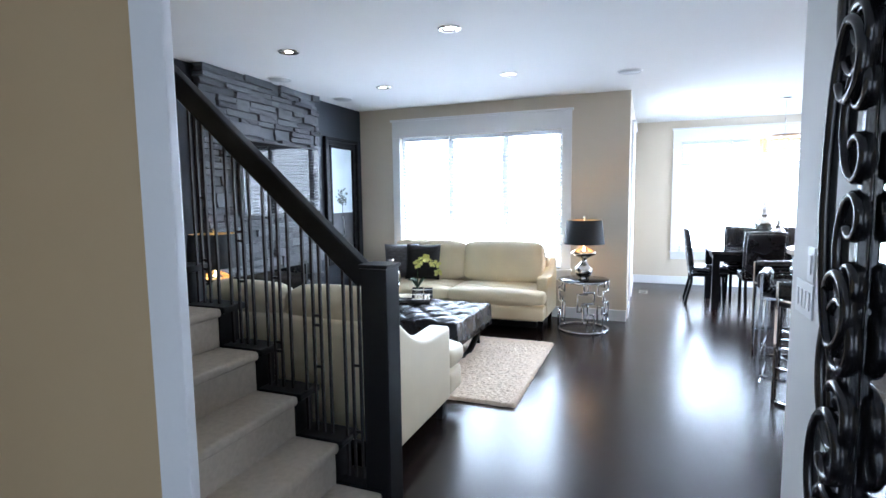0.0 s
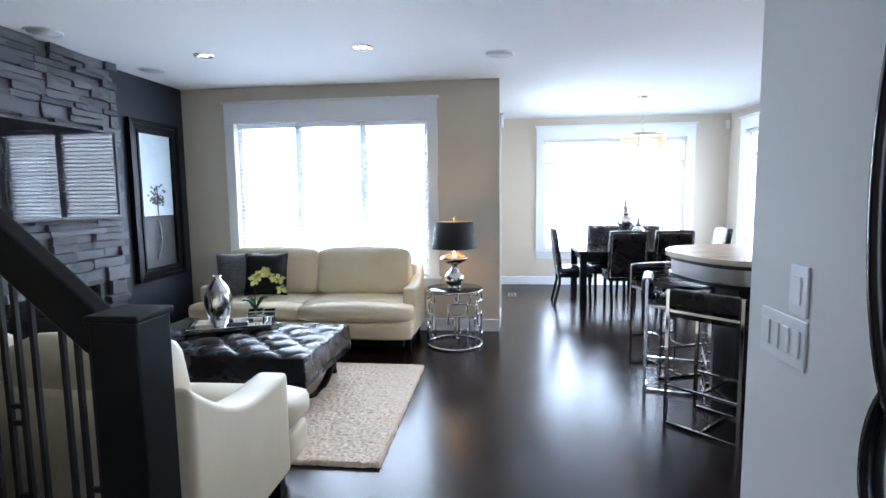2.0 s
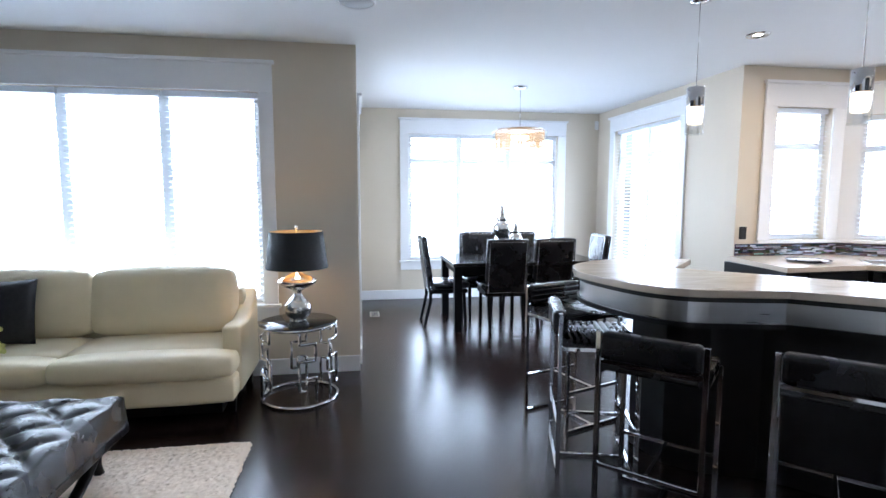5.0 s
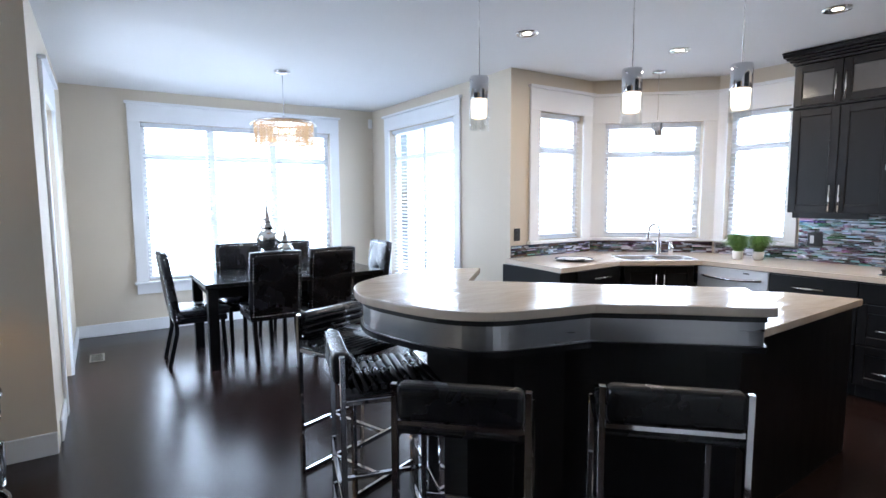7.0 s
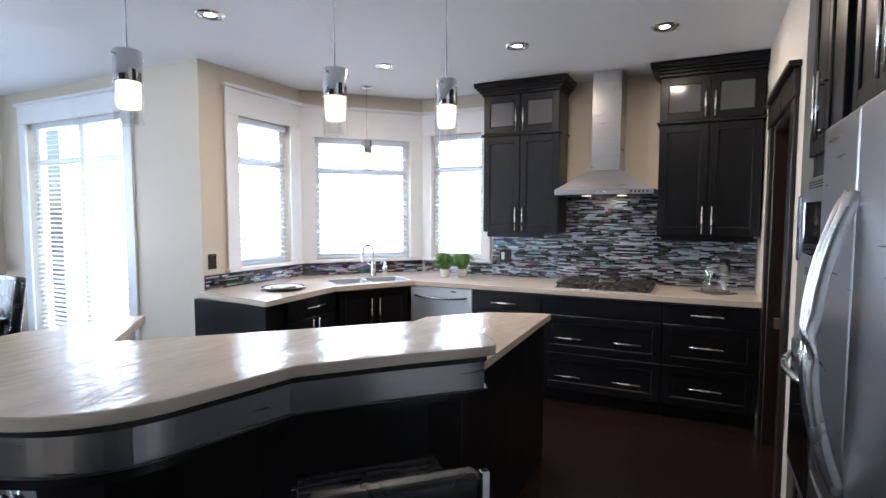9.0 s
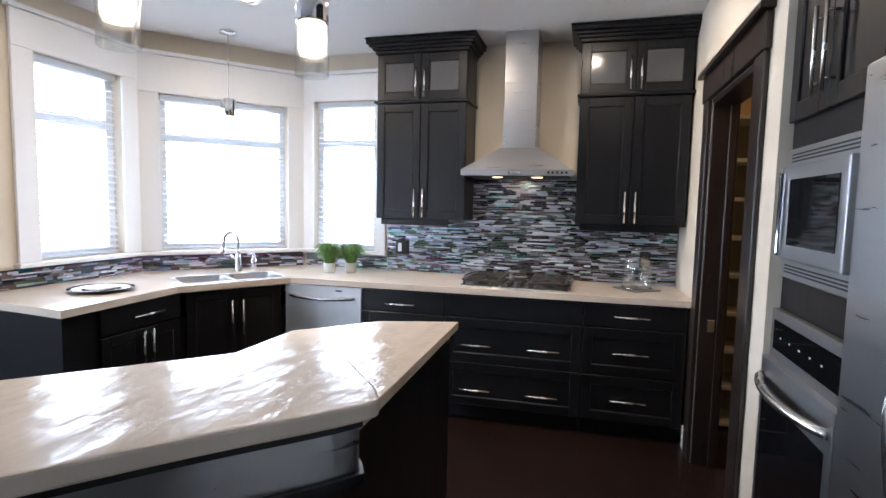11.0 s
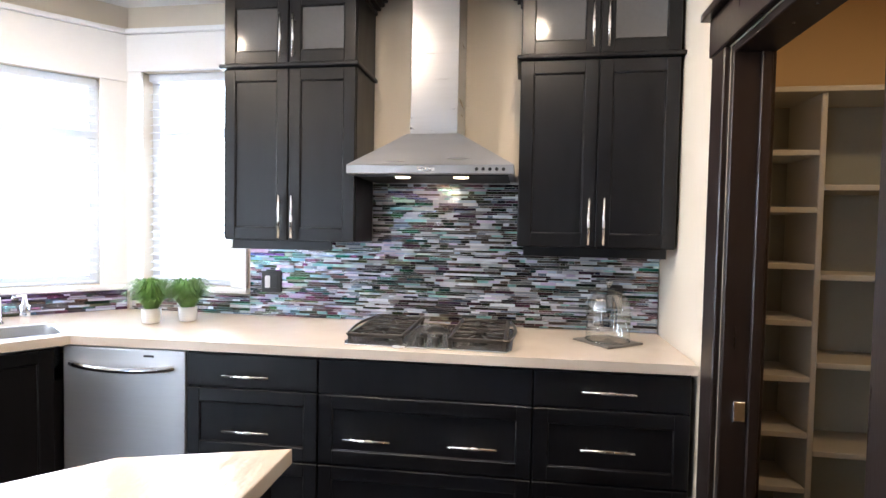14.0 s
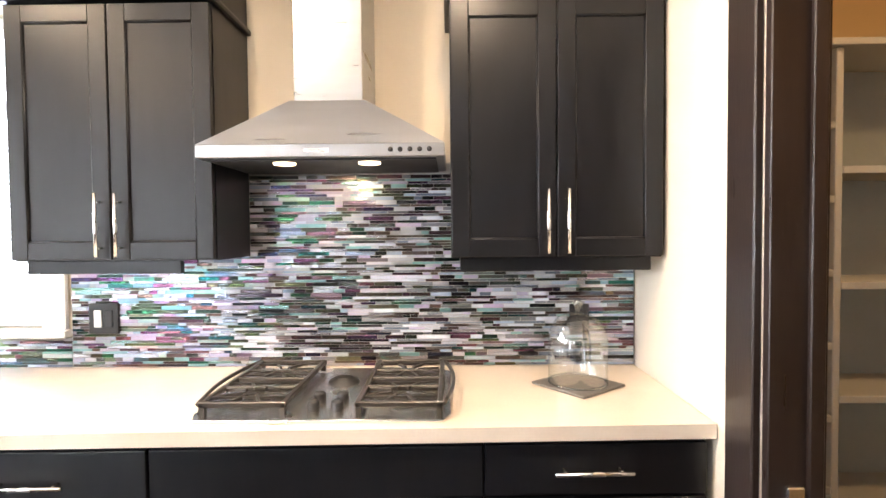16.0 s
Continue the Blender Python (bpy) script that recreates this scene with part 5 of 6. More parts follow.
def ottoman():
    o = thing("tufted_ottoman", "black leather button tufted ottoman with curved legs", "ottoman", m=pose(-1.66, 5.30, 0, 0, 0, -2))
    w, d = 0.66, 0.46
    nx, ny = 9, 6
    bm = bmesh.new()
    N, M2 = 90, 60
    gx, gy = 2 * w / nx, 2 * d / ny
    vs = {}
    for i in range(N + 1):
        for j in range(M2 + 1):
            x, y = -w + 2 * w * i / N, -d + 2 * d * j / M2
            u, v = (x + w) / gx, (y + d) / gy
            # diamond tufts
            p, q = u + v, u - v
            s = abs(math.sin(math.pi * p / 2)) * abs(math.sin(math.pi * q / 2))
            e = min(1, min(w - abs(x), d - abs(y)) / 0.07)
            z = 0.422 + 0.030 * (s ** 0.5) * (0.1 + 0.9 * e) + 0.018 * (1 - e) * e - 0.008 * (1 - e) ** 2
            vs[i, j] = bm.verts.new((x, y, z))
    for i in range(N):
        for j in range(M2):
            f = bm.faces.new((vs[i, j], vs[i + 1, j], vs[i + 1, j + 1], vs[i, j + 1]))
            f.smooth = True
    rim = [vs[i, 0] for i in range(N + 1)] + [vs[N, j] for j in range(1, M2 + 1)] + [vs[i, M2] for i in range(N - 1, -1, -1)] + [vs[0, j] for j in range(M2 - 1, 0, -1)]
    low = [bm.verts.new((v.co.x * 1.012, v.co.y * 1.015, 0.27)) for v in rim]
    for k in range(len(rim)):
        q = (k + 1) % len(rim)
        bm.faces.new((rim[q], rim[k], low[k], low[q])).smooth = True
    bm.faces.new(low)
    part("cushion", bm, BLEATHER, o, "button tufted black leather top")
    part("apron", box(-w - 0.012, -d - 0.012, 0.225, w + 0.012, d + 0.012, 0.275, 0.008, 2), BLEATHER, o)
    for i in range(nx * 2 + 1):
        for j in range(ny * 2 + 1):
            if i % 2 == 0 and j % 2 == 0 and (i + j) % 4 == 0 and 0 < i < nx * 2 and 0 < j < ny * 2:
                part("button", lathe([(0, 0.012), (0.009, 0.010), (0.013, 0.003), (0.013, 0)], 12, m=pose(-w + i * gx / 2, -d + j * gy / 2, 0.40)), BLEATHER, o)
    for sx in (-1, 1):
        pts = [(sx * (w - 0.10), -d + 0.06 + 2 * (d - 0.06) * t, 0.02 + 0.20 * (2 * t - 1) ** 2) for t in [k / 16 for k in range(17)]]
        part("curved_leg", tube(pts, 0.03, 10, flat=(0.03, 0.018)), BLACKWOOD, o)
        for sy in (-1, 1):
            pts = [(sx * (w - 0.10 - 0.02 * t), sy * (d - 0.05 - 0.04 * math.sin(3.1 * t)), 0.225 - 0.20 * t) for t in [k / 8 for k in range(9)]]
            part("leg", tube(pts, 0.024, 8), BLACKWOOD, o)


ottoman()


def tray_things():
    t = thing("mirrored_tray", "mirrored rectangular tray with a black rim", "tray", m=pose(-1.88, 5.50, 0.452, 0, 0, 22))
    part("base", box(-0.31, -0.17, 0, 0.31, 0.17, 0.012), BLACK, t)
    part("mirror_plate", box(-0.29, -0.15, 0.0122, 0.29, 0.15, 0.016), MIRROR, t)
    for a in ((-0.31, -0.17, 0.31, -0.152), (-0.31, 0.152, 0.31, 0.17), (-0.31, -0.1515, -0.292, 0.1515), (0.292, -0.1515, 0.31, 0.1515)):
        part("rim", box(a[0], a[1], 0.0125, a[2], a[3], 0.038, 0.003, 1), CHROME, t)
    v = thing("silver_vase", "hammered silver mercury glass vase on the tray", "vase", m=pose(-1.95, 5.45, 0.4685))
    part("body", lathe([(0, 0), (0.045, 0), (0.05, 0.01), (0.085, 0.10), (0.105, 0.19), (0.10, 0.26), (0.075, 0.32), (0.035, 0.365), (0.025, 0.385), (0.034, 0.405), (0.028, 0.405), (0.018, 0.385), (0, 0.38)], 36), MERC, v)
    o = thing("potted_orchid", "yellow green orchid in a mirrored cube pot", "plant", m=pose(-1.72, 5.60, 0.4685, 0, 0, 20))
    part("pot", box(-0.06, -0.06, 0, 0.06, 0.06, 0.10, 0.004, 1), MIRROR, o)
    part("pot", box(0.064, -0.055, 0, 0.155, 0.055, 0.095, 0.004, 1), MIRROR, o)
    stem = [(0.0 + 0.0 * t, 0, 0.10 + 0.26 * t) for t in [0, 0.5, 1]] + [(0.22 * t, 0.0, 0.36 + 0.09 * math.sin(math.pi * t * 0.75) - 0.16 * t * t) for t in [k / 10 for k in range(1, 11)]]
    part("stem", tube(stem, 0.004, 6), DLEAF, o)
    r = random.Random(9)
    for k in range(8):
        t = k / 7
        c = Vector((0.22 * t + r.uniform(-0.03, 0.03), r.uniform(-0.03, 0.03), 0.37 + r.uniform(-0.03, 0.03) + 0.09 * math.sin(math.pi * t * 0.75) - 0.16 * t * t))
        bm = bmesh.new()
        for q in range(5):
            a = q * 2 * math.pi / 5 + r.random()
            d1 = Vector((math.cos(a), 0.25 * r.uniform(-1, 1), math.sin(a)))
            sd = Vector((-math.sin(a), 0, math.cos(a)))
            ring = [c, c + d1 * 0.022 + sd * 0.018, c + d1 * 0.042 + sd * 0.010 + Vector((0, -0.012, 0)), c + d1 * 0.046 + Vector((0, -0.014, 0)), c + d1 * 0.042 - sd * 0.010 + Vector((0, -0.012, 0)), c + d1 * 0.022 - sd * 0.018]
            bm.faces.new([bm.verts.new(p) for p in ring])
        part("flower", bm, PETAL, o)
    for a in (0.5, 2.4, 3.6):
        bm = bmesh.new()
        d1, sd = Vector((math.cos(a), math.sin(a), 0)), Vector((-math.sin(a), math.cos(a), 0))
        rows = [[bm.verts.new(Vector((0, 0, 0.09)) + d1 * 0.10 * t + sd * s * 0.035 * math.sin(math.pi * (0.1 + 0.85 * t)) + Vector((0, 0, 0.10 * math.sin(1.9 * t) + abs(s) * 0.012))) for s in (-1, 0, 1)] for t in [k / 6 for k in range(7)]]
        for p, q in zip(rows, rows[1:]):
            for k in (0, 1):
                bm.faces.new((p[k], p[k + 1], q[k + 1], q[k])).smooth = True
        part("leaf", bm, DLEAF, o)


tray_things()


def rug():
    r = random.Random(6)
    bm = bmesh.new()
    x0, x1, y0, y1 = -2.75, -0.39, 4.27, 5.95
    N, M2 = 250, 180
    g = {}
    for i in range(N + 1):
        for j in range(M2 + 1):
            e = i in (0, N) or j in (0, M2)
            g[i, j] = bm.verts.new((x0 + (x1 - x0) * i / N + r.uniform(-0.006, 0.006), y0 + (y1 - y0) * j / M2 + r.uniform(-0.006, 0.006), 0.004 if e else 0.024 + 0.009 * r.random()))
    for i in range(N):
        for j in range(M2):
            bm.faces.new((g[i, j], g[i + 1, j], g[i + 1, j + 1], g[i, j + 1])).smooth = True
    tagged(part("shag_rug", bm, RUGM), "cream shag pile rug under the ottoman", "rug")


rug()


def side_table(m):
    t = thing("side_table", "round chrome side table with greek key sides and black glass", "side table", "chrome side tables", m)
    R = 0.27
    ring = [(R * math.cos(a), R * math.sin(a), 0) for a in [2 * math.pi * k / 40 for k in range(40)]]
    part("base_ring", tube(ring, 0.012, 8, closed=True, m=pose(0, 0, 0.013)), CHROME, t)
    part("top_ring", tube(ring, 0.012, 8, closed=True, m=pose(0, 0, 0.555)), CHROME, t)
    part("glass_top", lathe([(0, 0.558), (R + 0.005, 0.558), (R + 0.008, 0.563), (R + 0.005, 0.568), (0, 0.568)], 40), BGLASS, t)
    key = [(-0.30, 0.025), (-0.30, 0.22), (-0.05, 0.22), (-0.05, 0.13), (0.12, 0.13), (0.12, 0.34), (-0.30, 0.34), (-0.30, 0.46), (0.10, 0.46), (0.10, 0.545)]
    for k in range(6):
        a0 = k * math.pi / 3 + 0.4
        sg = 1 if k % 2 else -1
        pts = []
        for (a, z), (a2, z2) in zip(key, key[1:]):
            for s in range(4):
                aa, zz = a + (a2 - a) * s / 4, z + (z2 - z) * s / 4
                pts.append((R * math.cos(a0 + sg * aa), R * math.sin(a0 + sg * aa), zz))
        aa, zz = key[-1]
        pts.append((R * math.cos(a0 + sg * aa), R * math.sin(a0 + sg * aa), zz))
        part("key_bar", tube(pts, 0.012, 6), CHROME, t)


def table_lamp(m):
    l = thing("table_lamp", "mercury glass table lamp with a black drum shade", "lamp", "black shade lamps", m)
    part("base", lathe([(0, 0), (0.06, 0), (0.065, 0.008), (0.055, 0.02), (0.085, 0.05), (0.098, 0.085), (0.09, 0.125), (0.055, 0.165), (0.03, 0.195), (0.024, 0.215), (0.05, 0.235), (0.11, 0.26), (0.138, 0.285), (0.135, 0.305), (0.09, 0.33), (0.04, 0.35), (0.02, 0.36), (0.012, 0.40), (0, 0.40)], 40), MERC, l)
    n = lathe([(0.220, 0.392), (0.188, 0.655), (0.185, 0.655), (0.217, 0.392)], 48)
    part("shade", n, SHADE, l, "black fabric drum shade")
    part("shade_lining", lathe([(0.2160, 0.394), (0.1845, 0.653), (0.1835, 0.653), (0.2150, 0.394)], 48), mat("gold_lining", (0.75, 0.50, 0.22), 0.4, var=0.1), l)
    part("bulb", lathe([(0, 0.56), (0.02, 0.55), (0.033, 0.52), (0.03, 0.48), (0.015, 0.44), (0, 0.44)], 20), mat("lamp_bulb", (1, 0.8, 0.5), 0.4, emit=(1.0, 0.66, 0.32), estr=35.0), l)
    part("finial", lathe([(0, 0.70), (0.008, 0.695), (0.012, 0.68), (0.006, 0.668), (0.005, 0.55), (0, 0.55)], 14), NICKEL, l)


for x, y in ((-0.19, 6.69), (-2.78, 4.0)):
    side_table(pose(x, y, 0, 0, 0, 20))
    table_lamp(pose(x, y, 0.569))


# ---- dining ----
def dining_table():
    t = thing("dining_table", "black rectangular wooden dining table", "dining table", m=pose(2.08, 8.72, 0))
    part("tabletop", box(-0.84, -0.48, 0.715, 0.84, 0.48, 0.76, 0.005, 2), mat("black_gloss_table", (0.012, 0.012, 0.013), 0.14, var=0.2), t)
    part("apron", box(-0.78, -0.42, 0.62, 0.78, 0.42, 0.7145), BLACKWOOD, t)
    for sx in (-1, 1):
        for sy in (-1, 1):
            part("leg", box(sx * 0.78 - 0.042, sy * 0.42 - 0.042, 0, sx * 0.78 + 0.042, sy * 0.42 + 0.042, 0.7142, 0.004, 1), BLACKWOOD, t)


dining_table()


def dining_chair(m):
    """A parsons chair with nailheads, facing +y, the back at y=0."""
    c = thing("dining_chair", "black leather dining chair with silver nailhead trim", "chair", "chairs round the table", m)
    for x in (-0.19, 0.19):
        part("leg", tube([(x, -0.05, 0), (x, 0.02, 0.30), (x, 0.02, 0.42)], 0.024, 4), BLACKWOOD, c)
        part("leg", tube([(x, 0.42, 0), (x, 0.40, 0.42)], 0.024, 4), BLACKWOOD, c)
    part("seat_rail", box(-0.225, 0.0, 0.38, 0.225, 0.44, 0.43, 0.006, 1), BLACKWOOD, c)
    part("seat", soft_box(-0.235, 0.01, 0.4305, 0.235, 0.47, 0.50, 0.025, 0.015), BLEATHER, c)
    B = pose(0, 0.03, 0.40, 8)
    bm = soft_box(-0.23, -0.035, 0.0, 0.23, 0.035, 0.62, 0.016, 0.006)
    bmesh.ops.transform(bm, matrix=B, verts=bm.verts)
    part("backrest", bm, BLEATHER, c)
    bm = bmesh.new()
    pts = [(x * 0.205, 0.03 + 0.0285 * k) for x in (-1, 1) for k in range(20)] + [(-0.205 + 0.0273 * k, z) for z in (0.03, 0.595) for k in range(1, 15)]
    for sy in (-1, 1):
        for x, z in pts:
            lathe([(0, 0.0035), (0.004, 0.0028), (0.0065, 0)], 6, bm, B @ pose(x, sy * 0.0365, z, 90 * sy if sy > 0 else 90) @ (pose(0, 0, 0, 180) if sy > 0 else pose(0, 0, 0)))
    for k in range(20):
        for s in (-1, 1):
            lathe([(0, 0.0035), (0.004, 0.0028), (0.0065, 0)], 6, bm, B @ pose(s * 0.2305, 0.0, 0.03 + 0.0285 * k, 0, 90 * s))
    tagged(part("nailheads", bm, CHROME, c, "row of silver nailheads"), kind="stuff")
    return c


first = dining_chair(pose(1.83, 8.26, 0))
for x, y, rz in ((2.38, 8.30, 2), (1.02, 8.76, -90), (3.09, 8.74, 88), (1.74, 9.26, 180), (2.28, 9.26, 178)):
    copy_thing(first, pose(x, y, 0, 0, 0, rz))


def finial_decor(x, y, s):
    f = thing("pagoda_ornament", "silver mercury glass spire ornament on the table", "ornament", "table spires", pose(x, y, 0.761))
    prof = [(0, -0.18), (0.05, -0.18), (0.05, -0.165), (0.02, -0.15), (0.016, -0.09), (0.02, -0.03), (0.05, 0), (0.055, 0.01), (0.075, 0.05), (0.078, 0.075), (0.06, 0.10), (0.035, 0.12), (0.045, 0.13), (0.048, 0.145), (0.028, 0.165), (0.034, 0.175), (0.03, 0.19), (0.018, 0.205), (0.022, 0.215), (0.016, 0.235), (0.008, 0.26), (0.004, 0.36), (0, 0.40)]
    part("body", lathe([(r * s, (z + 0.18) * s) for r, z in prof], 28), MERC, f)


finial_decor(1.87, 8.62, 1.42)
finial_decor(2.05, 8.66, 0.95)


def chandelier():
    c = thing("crystal_chandelier", "round crystal drum chandelier with a clear outer band", "chandelier", m=pose(2.03, 8.50, 0))
    part("canopy", lathe([(0, H - 0.001), (0.075, H - 0.001), (0.075, H - 0.022), (0.02, H - 0.03), (0, H - 0.03)], 28), CHROME, c)
    part("rod", tube([(0, 0, 2.2), (0, 0, H - 0.02)], 0.004, 6), CHROME, c)
    part("top_plate", lathe([(0, 2.21), (0.265, 2.21), (0.27, 2.2), (0, 2.196)], 36), CHROME, c)
    ob = part("clear_band", lathe([(0.30, 2.18), (0.30, 2.03)], 48), CLEAR, c)
    ob.visible_shadow = False
    part("band_hoop", tube([(0.30 * math.cos(a), 0.30 * math.sin(a), 2.18) for a in [2 * math.pi * k / 40 for k in range(40)]], 0.004, 6, closed=True), CHROME, c)
    bm = bmesh.new()
    r = random.Random(3)
    for ring, R in ((0, 0.265), (1, 0.215)):
        for k in range(52):
            a = 2 * math.pi * (k + 0.5 * ring) / 52
            for q in range(7):
                lathe([(0, 0.013), (0.012, 0.0), (0, -0.013)], 5, bm, pose(R * math.cos(a), R * math.sin(a), 2.185 - q * 0.029 - r.uniform(0, 0.004), r.uniform(-20, 20), r.uniform(-20, 20), 0))
    # weak emission on the crystals imitates the bulbs' light caught in them
    part("crystals", bm, mat("glowing_amber_crystal", (0.42, 0.29, 0.16), 0.08, var=0.5, scale=40, spec=0.9, emit=(1.0, 0.66, 0.34), estr=0.5), c, "strings of amber crystals with added glow")
    for k in range(4):
        a = k * math.pi / 2
        part("bulb", lathe([(0, 0.03), (0.018, 0.015), (0.018, -0.015), (0, -0.03)], 14, m=pose(0.08 * math.cos(a), 0.08 * math.sin(a), 2.12)), mat("chandelier_bulb", (1, 0.85, 0.6), 0.4, emit=(1.0, 0.8, 0.5), estr=25.0), c)


chandelier()

v = thing("floor_vent", "small bronze floor vent in the hardwood", "vent", m=pose(0.43, 9.28, 0.0005))
part("frame", box(-0.06, -0.14, 0, 0.06, 0.14, 0.004, 0.001, 1), mat("bronze_vent", (0.35, 0.32, 0.27), 0.4, 0.3), v)
for k in range(7):
    part("slot", box(-0.045, -0.12 + k * 0.036, 0.0042, 0.045, -0.10 + k * 0.036, 0.0048), BLACK, v)
a = thing("alarm_sensor", "small white alarm sensor in the dining corner", "sensor", m=pose(3.70, 10.14, 2.50, 0, 0, 45))
part("housing", box(-0.03, -0.03, -0.06, 0.03, 0.015, 0.06, 0.008, 2), PLASTIC, a)

# ---- floor planks ----
def plank_mesh(w, l):
    bm = bmesh.new()
    rbox(bm, 0, 0, -0.012, w - 0.0006, l - 0.0006, 0.0)
    me = bpy.data.meshes.new("plank")
    bm.to_mesh(me)
    bm.free()
    me.materials.append(PLANK)
    return me


PW = 0.085
floor_ob = bpy.data.objects["floor"]
rest = bmesh.new()
made = {}
rng = random.Random(5)
count = 0
y = -1.6
while y < 10.2:
    x = W0
    while x < 5.9:
        l = rng.choice((0.9, 1.2, 1.5, 1.8, 2.1)) * (rng.choice((0.3, 0.5, 0.7, 1.0)) if x == W0 else 1.0)
        x1 = min(x + l, 5.9)
        l = round(x1 - x, 3)
        if l > 0.05:
            if -1.0 < x < 3.0 and 3.6 < y < 9.0 and count < 300:
                if l not in made:
                    made[l] = plank_mesh(l, PW)
                ob = new("plank", made[l])
                ob.parent = floor_ob
                ob.location = (x, y, 0)
                count += 1
            else:
                rbox(rest, x, y, -0.012, x + l - 0.0006, min(y + PW - 0.0006, 10.2), 0.0)
        x = x1
    y += PW
p = part("planks", rest, PLANKS, floor_ob)
tagged(p, kind="stuff")

# ---- mosaic tiles ----
def mosaic_mat(name, island):
    m = bpy.data.materials.new(name)
    m.use_nodes = True
    nt = m.node_tree
    b = nt.nodes["Principled BSDF"]
    if island:
        g = nt.nodes.new("ShaderNodeNewGeometry")
        out = g.outputs["Random Per Island"]
    else:
        g = nt.nodes.new("ShaderNodeObjectInfo")
        out = g.outputs["Random"]
    r = nt.nodes.new("ShaderNodeValToRGB")
    r.color_ramp.interpolation = 'CONSTANT'
    e = r.color_ramp.elements
    cols = [(0.0, (0.012, 0.012, 0.015)), (0.22, (0.055, 0.042, 0.034)), (0.44, (0.10, 0.10, 0.11)), (0.52, (0.34, 0.35, 0.39)), (0.70, (0.48, 0.51, 0.58)), (0.84, (0.26, 0.32, 0.42)), (0.93, (0.16, 0.32, 0.32)), (0.96, (0.36, 0.31, 0.44))]
    e[0].color = (*cols[0][1], 1)
    e[1].position, e[1].color = cols[1][0], (*cols[1][1], 1)
    for p, c in cols[2:]:
        n = e.new(p)
        n.color = (*c, 1)
    nt.links.new(out, r.inputs[0])
    nt.links.new(r.outputs[0], b.inputs["Base Color"])
    mr = nt.nodes.new("ShaderNodeMath")
    mr.operation = 'MULTIPLY_ADD'
    mr.inputs[1].default_value, mr.inputs[2].default_value = 7.31, 0.0
    nt.links.new(out, mr.inputs[0])
    fr = nt.nodes.new("ShaderNodeMath")
    fr.operation = 'FRACT'
    nt.links.new(mr.outputs[0], fr.inputs[0])
    rg = nt.nodes.new("ShaderNodeMapRange")
    rg.inputs["To Min"].default_value, rg.inputs["To Max"].default_value = 0.05, 0.3
    nt.links.new(fr.outputs[0], rg.inputs[0])
    nt.links.new(rg.outputs[0], b.inputs["Roughness"])
    me = nt.nodes.new("ShaderNodeMath")
    me.operation = 'GREATER_THAN'
    me.inputs[1].default_value = 0.5
    nt.links.new(fr.outputs[0], me.inputs[0])
    m2 = nt.nodes.new("ShaderNodeMath")
    m2.operation = 'MULTIPLY'
    m2.inputs[1].default_value = 0.7
    nt.links.new(me.outputs[0], m2.inputs[0])
    nt.links.new(m2.outputs[0], b.inputs["Metallic"])
    tf = nt.nodes.new("ShaderNodeMapRange")
    tf.inputs["To Min"].default_value, tf.inputs["To Max"].default_value = 280, 640
    nt.links.new(fr.outputs[0], tf.inputs[0])
    nt.links.new(tf.outputs[0], b.inputs["Thin Film Thickness"])
    b.inputs["Thin Film IOR"].default_value = 1.8
    tc = nt.nodes.new("ShaderNodeTexCoord")
    nz = nt.nodes.new("ShaderNodeTexNoise")
    nz.inputs["Scale"].default_value = 70
    nt.links.new(tc.outputs["Object"], nz.inputs[0])
    bp = nt.nodes.new("ShaderNodeBump")
    bp.inputs["Strength"].default_value, bp.inputs["Distance"].default_value = 0.5, 0.003
    nt.links.new(nz.outputs[0], bp.inputs["Height"])
    nt.links.new(bp.outputs[0], b.inputs["Normal"])
    return m


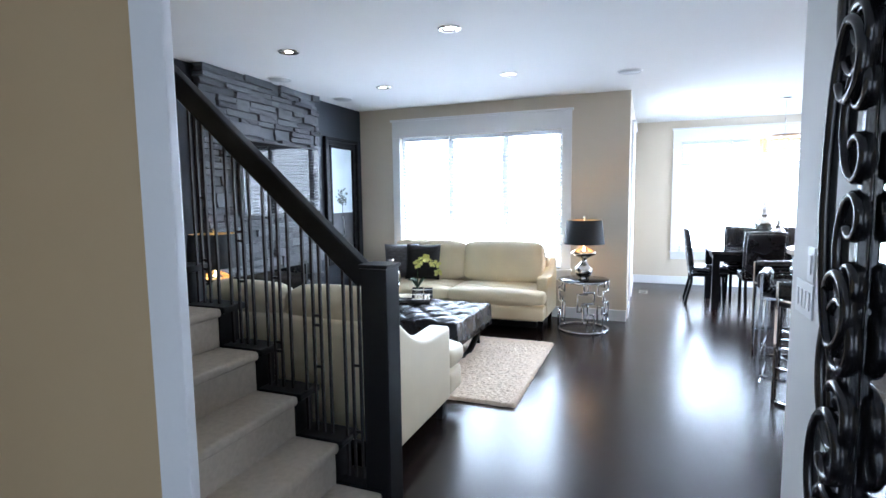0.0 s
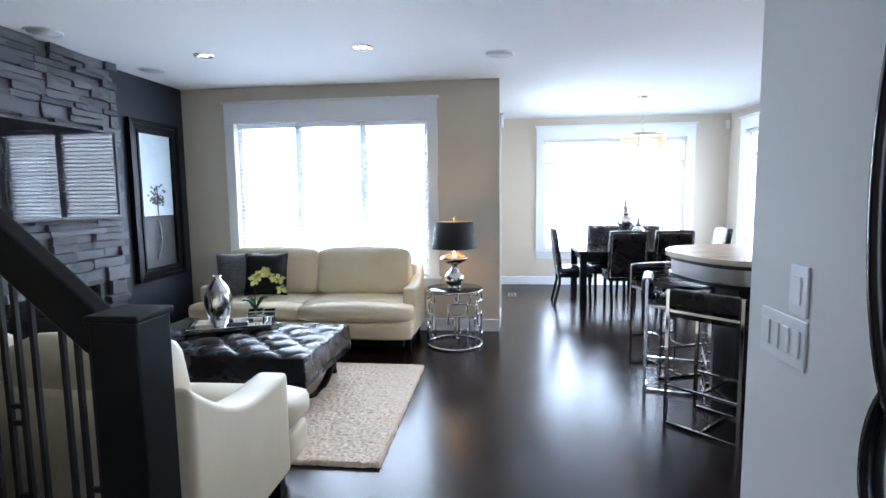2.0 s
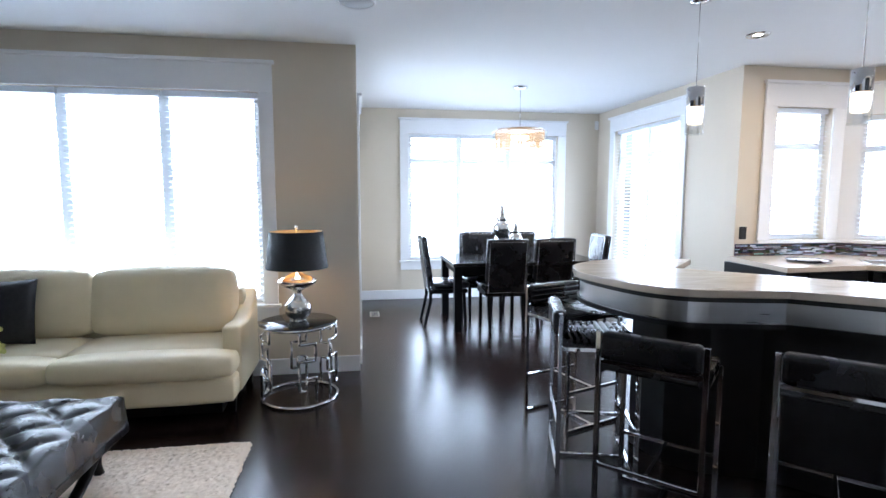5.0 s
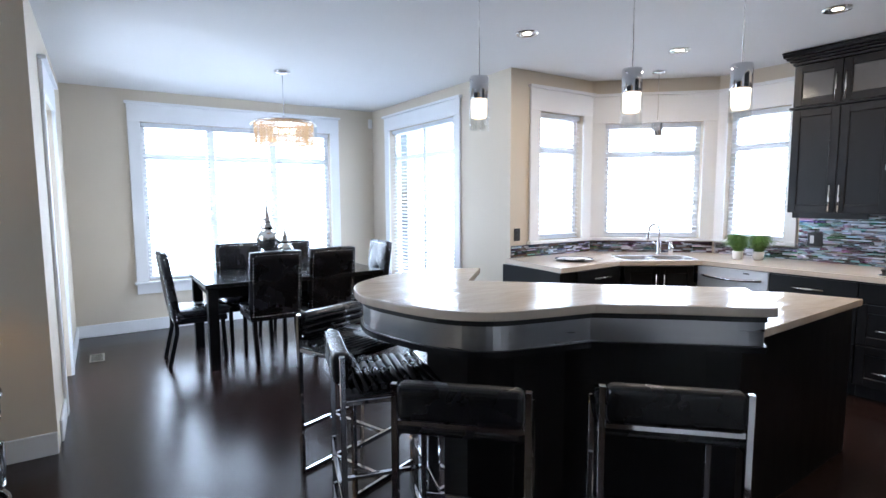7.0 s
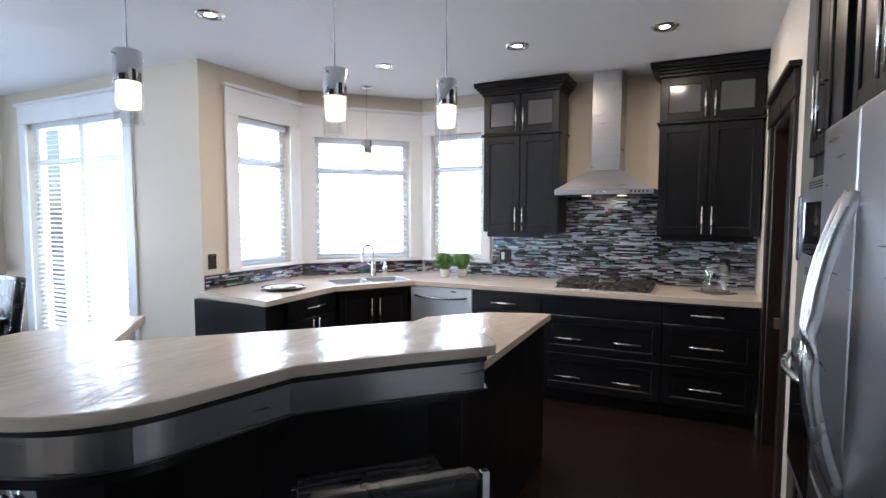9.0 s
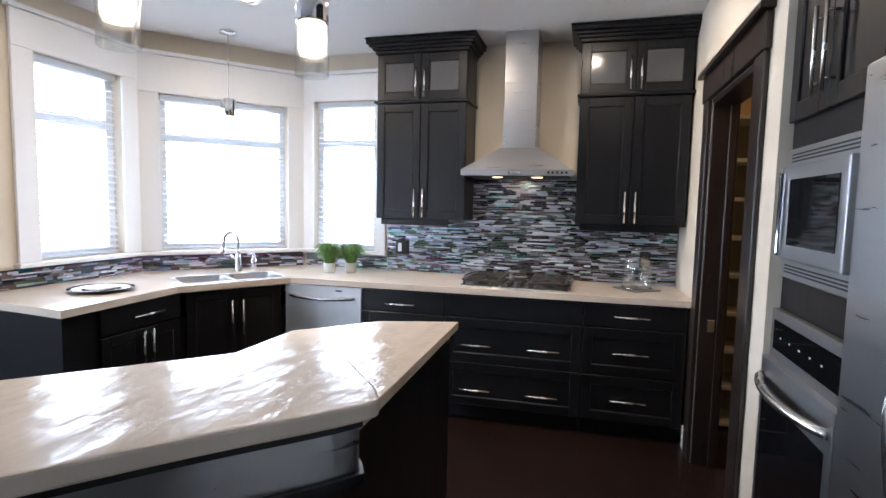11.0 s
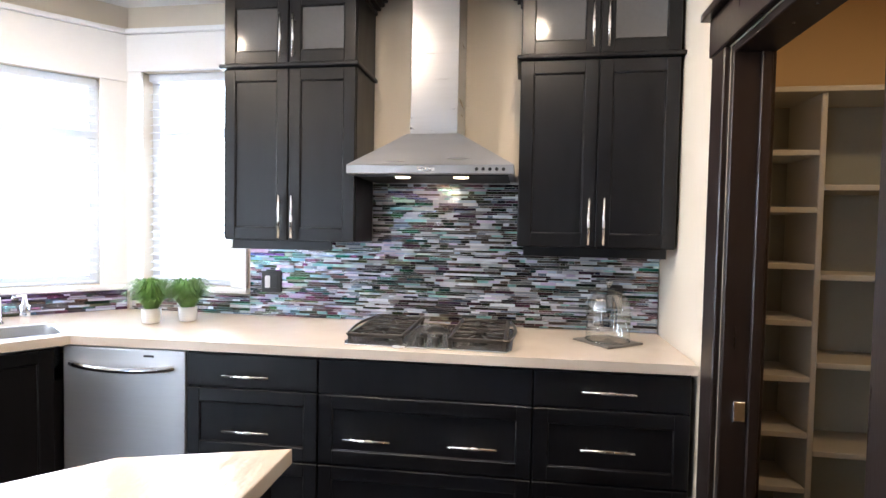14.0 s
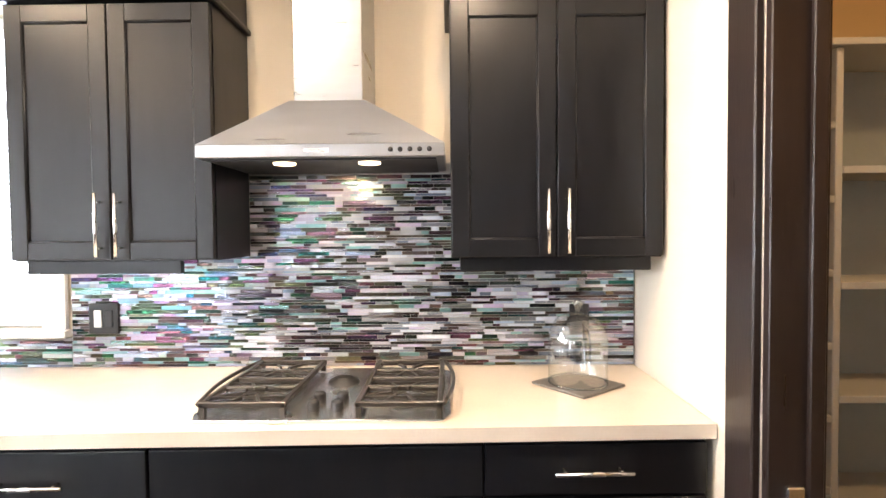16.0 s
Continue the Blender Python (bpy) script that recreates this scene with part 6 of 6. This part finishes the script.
TILE1, TILE2 = mosaic_mat("glass_mosaic_tile", False), mosaic_mat("glass_mosaic_joined", True)
tile_mesh = {}


def tile_data(l, h):
    if (l, h) not in tile_mesh:
        bm = bmesh.new()
        rbox(bm, -0.003, 0, 0, 0.003, l - 0.002, h, 0.001, 1)
        me = bpy.data.meshes.new("tile")
        bm.to_mesh(me)
        bm.free()
        me.materials.append(TILE1)
        tile_mesh[l, h] = me
    return tile_mesh[l, h]


rng = random.Random(21)
joined = bmesh.new()
count = 0
LENS = (0.03, 0.045, 0.06, 0.08, 0.10, 0.12)
z = 0.913
while z < 1.655:
    h = rng.choice((0.0085, 0.0085, 0.0135))
    if z < 1.34:
        spans = [(3.427, 5.633)]
    else:
        spans = [(4.122, 4.92)]
    if z < 1.01:
        spans.append((5.6365, 6.385))
    for ya, yb in spans:
        y = ya
        while y < yb - 0.004:
            l = min(rng.choice(LENS), round(yb - y, 4))
            if yb - y - l < 0.012:
                l = round(yb - y, 4)
            if 4.05 < y < 5.0 and 1.0 < z < 1.36 and count < 300:
                ob = new("tile", tile_data(l, h))
                ob.parent = backsplash
                ob.location = (5.7505 + rng.uniform(-0.0008, 0.0008), y, z)
                ob.rotation_euler = (0, rng.uniform(-0.02, 0.02), rng.uniform(-0.02, 0.02))
                count += 1
            else:
                rbox(joined, 5.7475, y, z, 5.7535, y + l - 0.002, z + h)
            y += l
    z += h + 0.002
# low strip under the bay windows
for p0, p1 in (((3.775, 7.26), (4.865, 7.26)), ((4.875, 7.255), (5.762, 6.427))):
    d = Vector(p1) - Vector(p0)
    M = pose(p0[0], p0[1], 0, 0, 0, math.degrees(math.atan2(d.y, d.x)))
    rbox(joined, 0.0, -0.012, 0.9105, d.length, -0.001, 1.025, m=M)
    z = 0.913
    while z < 1.01:
        h = rng.choice((0.0085, 0.0135))
        s = 0.0
        while s < d.length - 0.004:
            l = min(rng.choice(LENS), d.length - s)
            rbox(joined, s, -0.0165, z, s + l - 0.002, -0.0125, z + h, m=M)
            s += l
        z += h + 0.002
tl = tagged(part("tiles", joined, TILE2, backsplash), kind="stuff")
